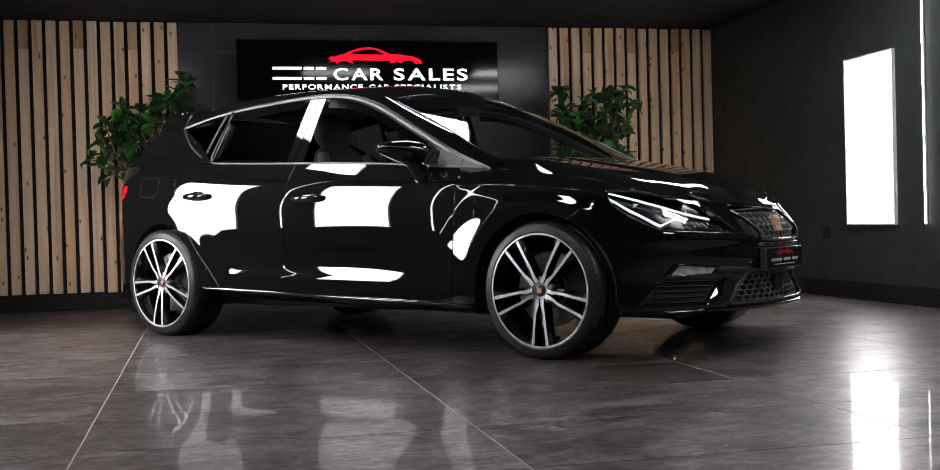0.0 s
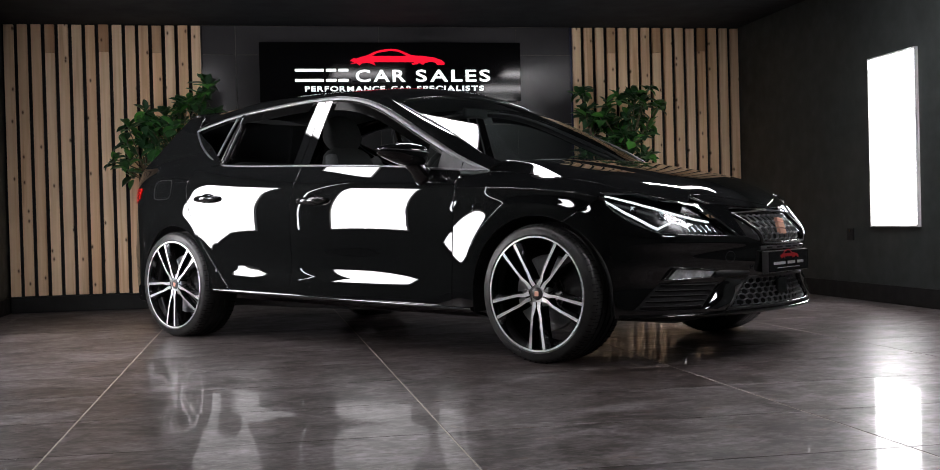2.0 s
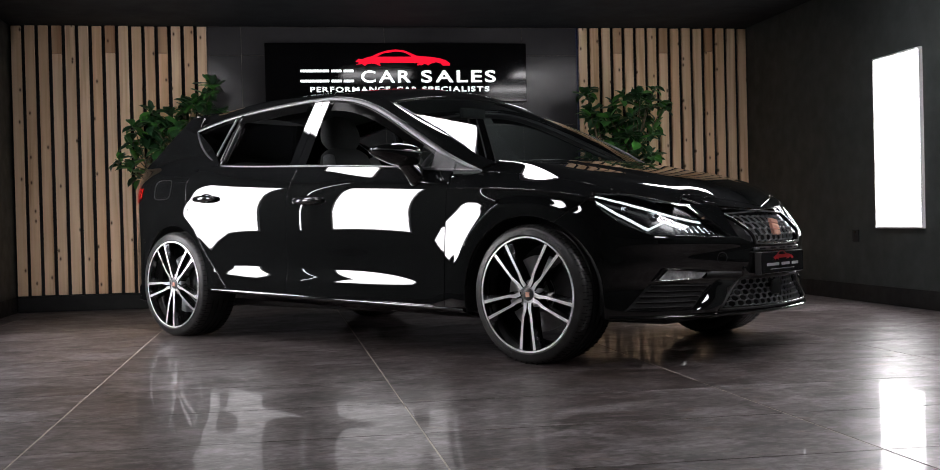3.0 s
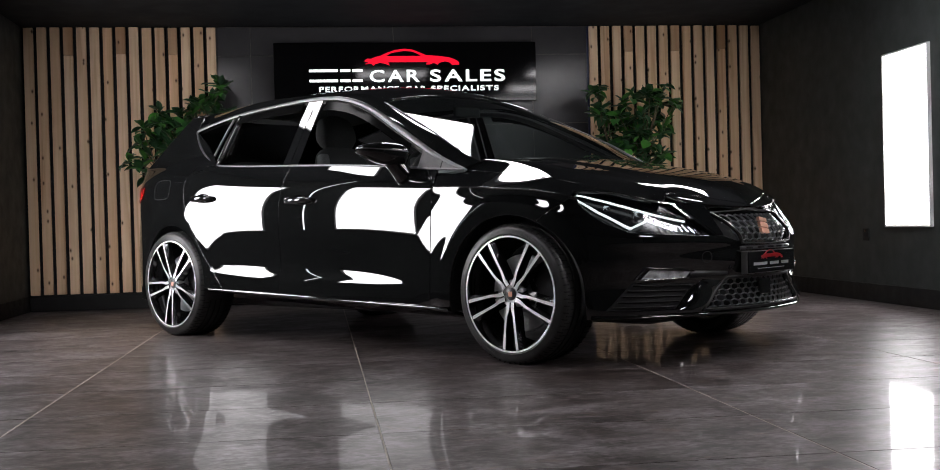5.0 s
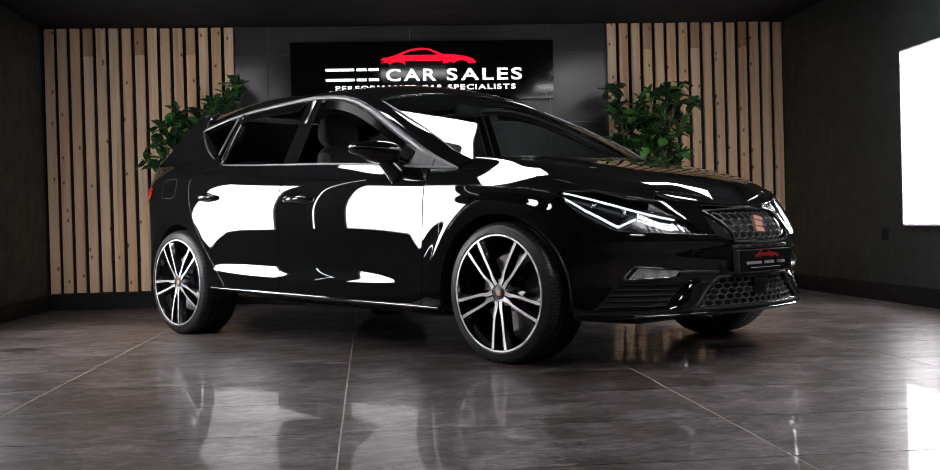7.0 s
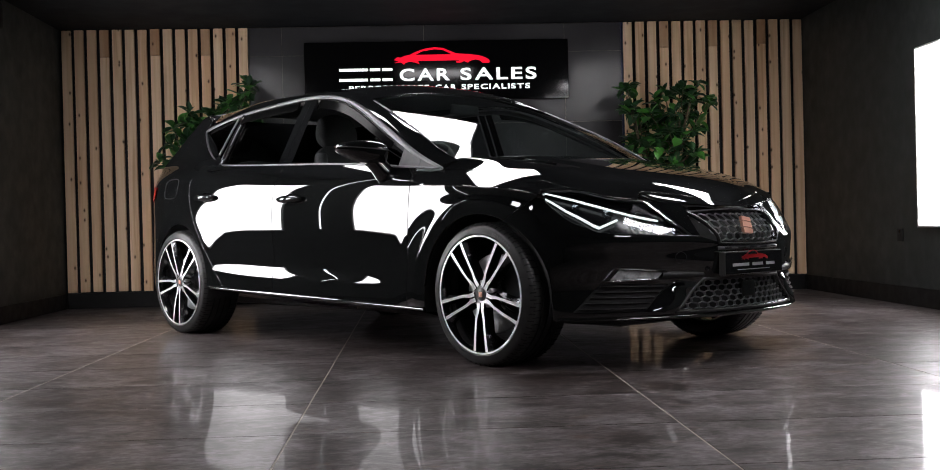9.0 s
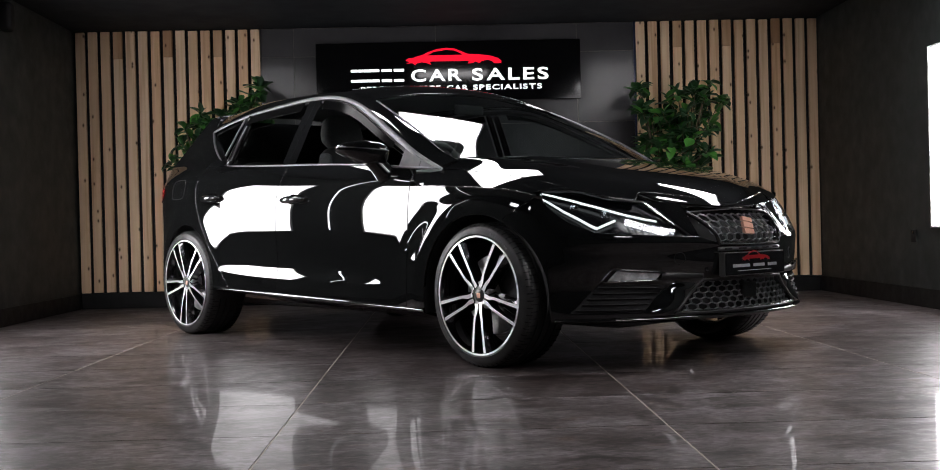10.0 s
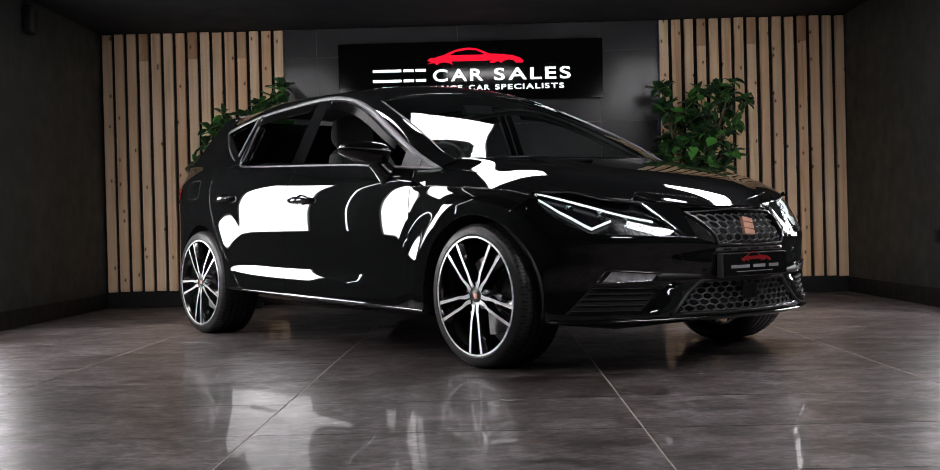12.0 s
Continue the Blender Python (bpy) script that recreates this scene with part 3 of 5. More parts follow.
def handle(side, x0, x1, z, parent):
    pts = []
    for i in range(13):
        t = i / 12
        x = x0 + (x1 - x0) * t
        pts.append((x, side * (side_y(x, z) + 0.004 + 0.026 * math.sin(math.pi * t) ** 0.45), z))
    bm = tube(pts, [0.007 + 0.013 * math.sin(math.pi * (0.12 + 0.76 * i / 12)) for i in range(13)], 10)
    h = part("handle", bm, PAINT, parent, "gloss black door handle", True)
    cup = lathe([(0.0, -0.006), (0.028, -0.004), (0.036, 0.001), (0.040, 0.003)], 24)
    c = part("recess", cup, GLOSSBLACK, h, "", True)
    c.matrix_basis = Matrix.Translation(((x0 + x1) / 2, side * (side_y((x0 + x1) / 2, z) + 0.001), z)) @ pose(0, 0, 0, 0, 0, 0 if side > 0 else 180) @ Matrix.Diagonal((1.5, 1, 0.72, 1))
    return h


window_top = spline([-1.36, -1.2, -0.99, -0.65, -0.36, -0.11, 0.08, 0.25, 0.48, 0.65, 0.80, 1.0], [1.215, 1.246, 1.277, 1.300, 1.310, 1.300, 1.263, 1.200, 1.088, 1.006, 0.937, 0.866])
trim_wide = spline([-1.5, -0.9, -0.2, 0.1, 0.35, 0.7, 1.0], [0.013, 0.016, 0.018, 0.020, 0.027, 0.023, 0.010])
roof_edge_y = spline([-1.75, -1.4, -1.0, -0.3, 0.1, 0.27, 0.48, 0.70, 0.80, 0.90, 1.04], [0.50, 0.53, 0.552, 0.572, 0.598, 0.628, 0.665, 0.703, 0.719, 0.733, 0.752])
_pillar_z = spline([0.10, 0.27, 0.48, 0.70, 0.80, 0.90, 1.04], [1.328, 1.256, 1.165, 1.063, 1.011, 0.954, 0.875])


_rail_z = spline([0.27, 0.48, 0.70, 0.80, 0.90, 1.04], [1.256, 1.165, 1.063, 1.013, 0.960, 0.907])


def roof_edge_z(x):
    """Height of the edge between cant rail and roof, or windscreen pillar and windscreen."""
    k = smoothstep(0.12, 0.27, x)
    return roof(x, roof_edge_y(x)) * (1 - k) + _pillar_z(max(x, 0.1)) * k



quarter_edge = line([0.98, 1.0, 1.054, 1.13, 1.215], [-0.95, -0.985, -1.075, -1.19, -1.36])
c_back = spline([0.90, 0.97, 1.08, 1.2, 1.31], [-1.985, -1.915, -1.785, -1.645, -1.515])

bonnet_y = spline([0.86, 0.93, 1.0, 1.08, 1.25, 1.42, 1.57, 1.71, 1.785, 1.85], [0.850, 0.838, 0.818, 0.788, 0.768, 0.758, 0.736, 0.683, 0.616, 0.545])
for side in (-1, 1):
    # doors
    fd = door("front_door", side, b_gap, f_gap, 56, 54)
    rd = door("rear_door", side, r_gap, lambda z: b_gap(z), 50, 54)
    handle(side, -0.205, 0.010, 0.762, fd)
    handle(side, -1.085, -0.880, 0.800, rd)
    # front wing: from the door to the gap by the bumper
    gap_z = lambda x: 0.625 + (x - 1.47) * 0.62
    arch_x0 = AXLE - ARCH
    xs = columns(0.862, 1.64, 110, arch_x0, 1.47)

    def wing_low(x):
        a = arch_z(x)
        lo = sill_z(0.9) + 0.006 if a is None else a
        return max(lo, gap_z(x) + 0.003) if x > 1.40 else lo

    def wing_skin(u, v):
        lo, hi = wing_low(u), crease_z(u) - 0.0005
        z = lo + (hi - lo) * v
        x = u + (f_gap(z) + 0.003 - 0.862) * (1 - smoothstep(0.862, 0.96, u))
        return (x, side * side_y(x, z), z)
    panel("front_wing", patch(wing_skin, 0, 80, flip=side > 0, us=xs), PAINT)
    # top of the wing, up to the bonnet's gap
    

    def wing_top(u, v):
        xe = 1.64
        for _ in range(3):
            x = 0.862 + (xe - 0.862) * u
            y0, y1 = bonnet_y(x) + 0.003, plan_y(x) - ROLL * crease_in(x)
            y = y1 - (y1 - y0) * v ** 2.0
            xe = lamp_top_x(min(y, 0.80)) - 0.003 + 0.045 * smoothstep(0.795, 0.825, y)
        return (x, side * y, hood(x, y))
    panel("wing_top", patch(wing_top, 40, 22, flip=side > 0), PAINT)
    # rear quarter

    def quarter(u, v):
        zt = 0.905
        x = u
        a = arch_z(x)
        lo = (0.20 if x < -AXLE else sill_z(x) + 0.004) if a is None else a
        return (x, side * side_y(x, lo + (zt - lo) * v), lo + (zt - lo) * v)

    def in_door(x, v):
        a = arch_z(x)
        lo = (0.20 if x < -AXLE else sill_z(x) + 0.004) if a is None else a
        z = lo + (0.905 - lo) * v
        return x > r_gap(z) - 0.002
    panel("rear_quarter", patch(quarter, 0, 70, flip=side > 0, us=columns(-1.80, -0.79, 110, -AXLE - ARCH, -AXLE + ARCH), skip=in_door), PAINT)

    # shoulder of the quarter and the C pillar
    def pillar(u, v):
        z = 0.906 + (1.312 - 0.906) * v
        xr = c_back(z)
        xf = quarter_edge(z) if z > 0.985 else r_gap(z) - 0.003
        x = xr + (xf - xr) * u
        k = smoothstep(0.90, 1.10, z)
        return (x, side * (side_y(x, z) * (1 - k) + house_y(x, z) * k), z)
    panel("rear_pillar", patch(pillar, 40, 36, flip=side > 0), PAINT)

    # cant rail and windscreen pillar
    def rail(u, v):
        x = -1.53 + (1.0 + 1.53) * u
        xw = min(x, 1.0)
        zt = window_top(xw) + trim_wide(xw) + 0.002 - 0.30 * (x - xw) if x > -1.36 else 1.232 + (x + 1.36) * -0.02
        a = Vector((x, house_y(x, zt), zt))
        xe = x + 0.016 * smoothstep(0.1, 0.86, x) + 0.032 * smoothstep(0.75, 1.0, x)
        b = Vector((xe, roof_edge_y(xe), roof_edge_z(xe) if xe < 0.48 else _rail_z(xe)))
        m = (a + b) / 2 + Vector((0, 0.006, 0.010)) + Vector((0, 0.016, 0.012)) * smoothstep(0.25, 0.55, x) * smoothstep(0.85, 0.6, x) - Vector((0, 0.004, 0.008)) * smoothstep(0.6, 0.9, x)
        p = a * (1 - v) ** 2 + m * 2 * v * (1 - v) + b * v * v
        return (p.x, side * p.y, p.z)
    panel("roof_rail", patch(rail, 70, 12, flip=side > 0), PAINT)

    # sill
    def sill(u, v):
        x = 0.945 - (0.945 + 0.945) * u
        prof = [(0.884, 0.007), (0.8975, 0.0035), (0.9010, -0.003), (0.9015, -0.0095), (0.890, -0.018), (0.82, -0.038), (0.74, -0.06)]
        t = v * (len(prof) - 1)
        i = min(int(t), len(prof) - 2)
        y = prof[i][0] + (prof[i + 1][0] - prof[i][0]) * (t - i)
        dz = prof[i][1] + (prof[i + 1][1] - prof[i][1]) * (t - i)
        return (x, side * (y - 0.897 + plan_y(x)), sill_z(x) + dz)
    panel("sill", patch(sill, 40, 18, flip=side > 0), PAINT)

# bonnet, and the strip of the bumper's skin between its leading edge and the lamps
_lead = spline([0.0, 0.11, 0.224, 0.326, 0.405, 0.44, 0.47, 0.52], [1.997, 1.965, 1.927, 1.882, 1.842, 1.836, 1.848, 1.88])


def lead_x(y):
    return min(_lead(min(y, 0.52)), lamp_top_x(y) - 0.004)


def bonnet_point(k, u, back, ahead):
    y = k * 0.5
    for _ in range(4):
        x0, x1 = back(k, y), ahead(abs(y))
        x = x0 + (x1 - x0) * u
        y = k * (bonnet_y(x) - 0.003)
    return (x, y, hood(x, y))


panel("bonnet", patch(lambda u, v: bonnet_point(2 * v - 1, u, lambda k, y: 1.185 - 0.180 * abs(k) ** 2.5, lambda y: lead_x(y) - 0.003), 80, 180), PAINT)
panel("front_strip", patch(lambda u, v: bonnet_point(0.80 * (2 * v - 1), u, lambda k, y: lead_x(abs(y)) + 0.002, lambda y: lamp_top_x(y) - 0.002), 10, 180), PAINT)
# rounded edges that catch the light: along the bonnet's gap and the crease of the wing
for side in (-1, 1):
    part("bonnet_edge", tube([(x, side * (bonnet_y(x) - 0.0055), hood(x, bonnet_y(x)) - 0.0006) for x in [1.03 + 0.62 * i / 40 for i in range(41)]], 0.0022, 8), PAINT, CAR, "", True)
    part("wing_crease", tube([(x, side * (plan_y(x) - ROLL * crease_in(x) - 0.0012), crease_z(x)) for x in [0.872 + 0.70 * i / 50 for i in range(51)]], 0.0026, 8), PAINT, CAR, "", True)


# roof
def roof_sheet(u, v):
    x = -1.53 + (0.255 + 1.53) * u
    w = -1 + 2 * v
    y = w * roof_edge_y(x)
    ze = roof_edge_z(x) - roof(x, roof_edge_y(x))
    x += 0.050 * (1 - w * w) * u ** 3
    return (x, y, roof(x, y) + ze * abs(w) ** 3)


panel("roof", patch(roof_sheet, 50, 40), PAINT)


def screen_sheet(u, v):
    x = 0.263 + (1.15 - 0.263) * u
    w = -1 + 2 * v
    return (x + 0.052 * (1 - w * w), w * (roof_edge_y(x) - 0.003), roof_edge_z(x) - 0.004 + 1.12 * (0.0545 + 0.085 * u - 0.135 * u * u + 0.24 * max(u - 0.68, 0) ** 2) * (1 - abs(w) ** 2.0))


panel("windscreen", patch(screen_sheet, 30, 40), SCREEN, "slightly green windscreen", 0)
for w in (0.0, 1.0):
    part("windscreen_trim", tube([Vector(screen_sheet(u, w)) + Vector((0.0, 0.0, 0.004)) for u in [0.02 + 0.87 * i / 40 for i in range(41)]], 0.0048, 8), CHROME, CAR, "satin grey strip beside the windscreen", True)

# front bumper
lamp_low = line([0.0, 0.215, 0.232, 0.31, 0.50, 0.62, 0.70, 0.76, 0.80, 0.83], [0.508, 0.508, 0.512, 0.535, 0.546, 0.553, 0.562, 0.605, 0.66, 0.705])


def bumper_top(s):
    x, y = front(s, 0.5)
    if x < 1.66:
        return 0.622 + (x - 1.47) * 0.62
    return lamp_low(y)


bumper_skin = bmesh.new()
for side in (-1, 1):
    def bumper(u, v):
        s = plan_s(1.40) * u
        x, y = front(s, 0.4)
        a = arch_z(x)
        lo, hi = (0.205 if a is None else a), bumper_top(s)
        z = lo + (max(hi, lo + 0.001) - lo) * v
        x, y = front(s, z)
        return (x, side * y, z)

    def cut(u, v):
        s = plan_s(1.40) * u
        x, y = front(s, 0.4)
        a = arch_z(x)
        z = (0.205 if a is None else a) + (bumper_top(s) - (0.205 if a is None else a)) * v
        lower = 0.232 < z < 0.352 and y < 0.408 - (z - 0.232) * 1.12
        return lower
    patch(bumper, 130, 56, flip=side < 0, skip=cut, bm=bumper_skin)
bmesh.ops.remove_doubles(bumper_skin, verts=bumper_skin.verts[:], dist=0.0001)
panel("front_bumper", bumper_skin, PAINT)

# dark inside, so that the gaps read
bm = box(-1.95, 1.85, -0.60, 0.60, 0.17, 0.50, 0.03)
part("underbody", bm, TRIM, CAR)


# ---- wheels ----
SIDEMARK = material("sidewall_mark_rubber", (0.035, 0.035, 0.035), 0.4)
def wheel(name, side):
    root = new(name)
    root.parent = CAR
    # outer face towards -y; turned for the other side
    half = 0.1175
    R = TYRE_R
    prof = [(0.246, -half + 0.006), (0.2535, -half - 0.004), (0.262, -half - 0.0085), (0.264, -half - 0.007), (0.284, -half - 0.006), (0.296, -half + 0.001), (0.304, -half + 0.012), (0.3078, -half + 0.026)]
    for k in (-0.055, -0.018, 0.018, 0.055):
        prof += [(R, k - 0.006), (R - 0.007, k - 0.004), (R - 0.007, k + 0.004), (R, k + 0.006)]
    prof += [(0.3078, half - 0.026), (0.304, half - 0.012), (0.284, half + 0.006), (0.262, half + 0.004), (0.246, half - 0.006)]
    tyre = part("tyre", lathe(prof, 96), RUBBER, root, "low-profile black tyre", True, 40)
    # dark bars, slightly proud of the rubber, paint the shade of its cross grooves
    bm = bmesh.new()
    for i in range(64):
        a = 2 * math.pi * i / 64
        for s0, s1 in ((-0.100, -0.062), (0.062, 0.100)):
            b2 = box(-0.0024, 0.0024, s0, s1, R - 0.006, R + 0.0002)
            b2.transform(Matrix.Rotation(a, 4, "Y"))
            me = bpy.data.meshes.new("t")
            b2.to_mesh(me)
            b2.free()
            bm.from_mesh(me)
            bpy.data.meshes.remove(me)
    for i in range(64):
        a = 2 * math.pi * (i + 0.5) / 64
        b2 = prism([(-half + 0.0005, 0.2970), (-half + 0.0115, 0.3046), (-half + 0.0265, 0.3085), (-half + 0.0265, 0.3010), (-half + 0.006, 0.2930)], -0.0028, 0.0028, axis="x")
        b2.transform(Matrix.Rotation(a, 4, "Y"))
        me = bpy.data.meshes.new("t")
        b2.to_mesh(me)
        b2.free()
        bm.from_mesh(me)
        bpy.data.meshes.remove(me)
    tagged(part("tread_pattern", bm, FELT, tyre), kind="stuff")
    # raised marks on the sidewall, as plain bars
    bm = bmesh.new()
    for start in (20, 200):
        for i in range(9):
            b2 = box(-0.0042, 0.0042, -half - 0.0082, -half - 0.004, 0.268, 0.279)
            b2.transform(Matrix.Rotation(radians(start + 2.9 * i), 4, "Y"))
            me = bpy.data.meshes.new("t")
            b2.to_mesh(me)
            b2.free()
            bm.from_mesh(me)
            bpy.data.meshes.remove(me)
    tagged(part("sidewall_mark", bm, SIDEMARK, tyre), "raised plain bars on the sidewall", kind="stuff")
    rim = part("rim", lathe([(0.247, -half + 0.010), (0.255, -half - 0.001), (0.2545, -half - 0.006), (0.246, -half - 0.006), (0.243, -half + 0.002), (0.236, -half + 0.02), (0.228, -half + 0.06), (0.224, 0.08), (0.240, half - 0.01), (0.250, half)], 96), RIMBLACK, root, "black alloy wheel with machined twin spokes", True, 40)
    part("rim_lip", lathe([(0.2552, -half - 0.0045), (0.2552, -half - 0.0075), (0.2478, -half - 0.0075), (0.2468, -half - 0.003)], 96), MACHINED, rim, "machined silver lip", True, 40)
    yf = -half - 0.004

    def face_y(r):
        return yf + 0.008 * (1 - r / 0.25) - 0.005 * math.sin(math.pi * r / 0.25)
    for k in range(5):
        base = radians(270 + 72 * k)
        for sgn in (-1, 1):
            # centre line of the spoke: leaves the hub close to its twin, swells apart and runs straight to the lip
            pts = []
            for i in range(15):
                r = 0.036 + (0.2475 - 0.036) * i / 14
                off = sgn * (0.0125 + 0.010 * smoothstep(0.06, 0.105, r) + 0.0155 * max(r - 0.10, 0) / 0.145)
                wd = 0.0092 - 0.0030 * smoothstep(0.04, 0.11, r) + 0.0014 * smoothstep(0.16, 0.245, r)
                pts.append((r, off, wd))
            bf, bs = bmesh.new(), bmesh.new()
            e = Vector((math.cos(base), 0, math.sin(base)))
            t = Vector((-math.sin(base), 0, math.cos(base)))
            g = []
            for r, off, wd in pts:
                y = face_y(r)
                g.append([e * r + t * (off - wd) + Vector((0, y, 0)), e * r + t * (off + wd) + Vector((0, y, 0)),
                          e * r + t * (off + wd + 0.004 + (0.004 if sgn < 0 else 0.010)) + Vector((0, y + 0.042, 0)), e * r + t * (off - wd - 0.004 - (0.004 if sgn > 0 else 0.010)) + Vector((0, y + 0.042, 0))])
            vf = [[bf.verts.new(p - Vector((0, 0.0006, 0))) for p in q[:2]] for q in g]
            vs = [[bs.verts.new(p) for p in q] for q in g]
            for a, b in zip(vf, vf[1:]):
                bf.faces.new((a[0], a[1], b[1], b[0]))
            for a, b in zip(vs, vs[1:]):
                for i in range(4):
                    j = (i + 1) % 4
                    bs.faces.new((a[i], b[i], b[j], a[j]))
            bs.faces.new(vs[0])
            bs.faces.new(vs[-1][::-1])
            bmesh.ops.recalc_face_normals(bs, faces=bs.faces[:])
            bmesh.ops.recalc_face_normals(bf, faces=bf.faces[:])
            part("spoke", bs, RIMBLACK, rim, "", False)
            part("spoke_face", bf, MACHINED, rim, "machined silver face")
            # slanting web that widens from the spoke's outer edge to the lip, its caught light painted grey
            bw = bmesh.new()
            rows = []
            for r, off, wd in pts[5:]:
                k = (r - pts[5][0]) / (0.2475 - pts[5][0])
                q = off + sgn * (wd + 0.0006)
                rows.append([bw.verts.new(e * r + t * (q + sgn * w2) + Vector((0, face_y(r) + dep, 0))) for w2, dep in ((0.0, 0.0012), (0.024 * k ** 1.4, 0.003 + 0.016 * (1 - 0.3 * k)), (0.024 * k ** 1.4, 0.040))])
            for a, b in zip(rows, rows[1:]):
                for i in range(2):
                    bw.faces.new((a[i], a[i + 1], b[i + 1], b[i]))
            bmesh.ops.recalc_face_normals(bw, faces=bw.faces[:])
            part("spoke_web", bw, WEB_SHEEN, rim, "web of the black spoke, its caught light painted grey")
    hub = lathe([(0.0, yf + 0.012), (0.030, yf + 0.012), (0.034, yf + 0.010), (0.056, yf + 0.0125), (0.061, yf + 0.018), (0.066, yf + 0.045), (0.072, yf + 0.07)], 48)
    part("hub", hub, HUBGREY, rim, "grey hub face", True, 40)
    part("centre_cap", lathe([(0.0, yf + 0.006), (0.022, yf + 0.0065), (0.0275, yf + 0.009), (0.029, yf + 0.016)], 40), material("dark_grey_cap", (0.10, 0.10, 0.10), 0.3, 0.8), rim, "grey centre cap", True, 40)
    part("cap_mark", box(-0.011, 0.011, yf + 0.004, yf + 0.007, -0.011, 0.011, 0.002), COPPER, rim, "copper mark")
    # black discs stand in for the shade in the recessed bolt holes
    for k in range(5):
        a = radians(270 + 72 * k)
        bm = lathe([(0.0, yf + 0.005), (0.0075, yf + 0.005), (0.0090, yf + 0.0035), (0.0098, yf + 0.006), (0.0098, yf + 0.03)], 14)
        part("bolt_recess", bm, TRIM, rim, "", True, 40).location = (0.050 * math.cos(a), 0.0, 0.050 * math.sin(a))
    dr = 0.170
    part("brake_disc", lathe([(0.07, -0.012), (0.085, -0.030), (dr - 0.003, -0.030), (dr, -0.027), (dr, -0.005), (0.07, -0.005)], 64), DISC, root, "steel brake disc", True, 40)
    cal = bmesh.new()
    out = [(math.cos(radians(a)) * r, math.sin(radians(a)) * r) for r, rng in ((0.195, range(-28, 45, 8)), (0.105, range(44, -29, -8))) for a in rng]
    prism(out, -0.055, 0.02, cal)
    part("brake_caliper", cal, material("dark_caliper", (0.02, 0.02, 0.021), 0.35, 0.3), root, "dark brake caliper")
    return root


WY = 0.885 - 0.1175 + 0.004
w = wheel("wheel", -1)
w.matrix_basis = pose(AXLE, -WY, HUBZ)
w2 = copy_thing(w, pose(-AXLE, -WY, HUBZ, 0, 9, 0))
copy_thing(w, pose(AXLE, WY, HUBZ, 0, 0, 180))
copy_thing(w, pose(-AXLE, WY, HUBZ, 0, 0, 180))


# ---- car: nose ----
def lamp_edge(t):
    """Lower edge of the headlight, from its inner end to its outer tip."""
    y = 0.305 + (0.828 - 0.305) * t
    z = lamp_low(y)
    return Vector((front_at(y, z), y, z))


def lamp_top(t):
    y = 0.305 + (0.805 - 0.305) * t
    x = lamp_top_x(y)
    return Vector((x, y, hood(x, y) - 0.003))


LAMPWHITE = glow("daytime_light_guide", 1.1, (0.90, 0.97, 1.0))
LAMPCHROME = material("lamp_chrome", (0.55, 0.57, 0.6), 0.08, 1.0)
LAMPDARK = material("lamp_housing", (0.006, 0.006, 0.007), 0.18)
FINDARK = material("dark_chrome_fin", (0.38, 0.38, 0.40), 0.15, 1.0)
LENS = glass_material("clear_lens", (0.92, 0.94, 0.95))


lens_top = line([0.305, 0.333, 0.405, 0.44, 0.47], [0.512, 0.533, 0.640, 0.676, 0.72])
LAMP_T = 0.33


def lamp_point(t, v, depth=0.0):
    a, b = lamp_edge(t), lamp_top(t)
    if t < LAMP_T:
        b = a.lerp(b, min(max((lens_top(b.y) - a.z) / (b.z - a.z), 0.03), 1.0))
    m = (a + b) / 2 + Vector((0.013, 0.006, 0.004)) * min(1.0, (b - a).length / 0.10)
    p = a * (1 - v) ** 2 + m * 2 * v * (1 - v) + b * v * v
    n = Vector((0.82, 0.50, 0.28)).normalized()
    return p - n * depth


def mirrored(p, side):
    return (p[0], side * p[1], p[2])


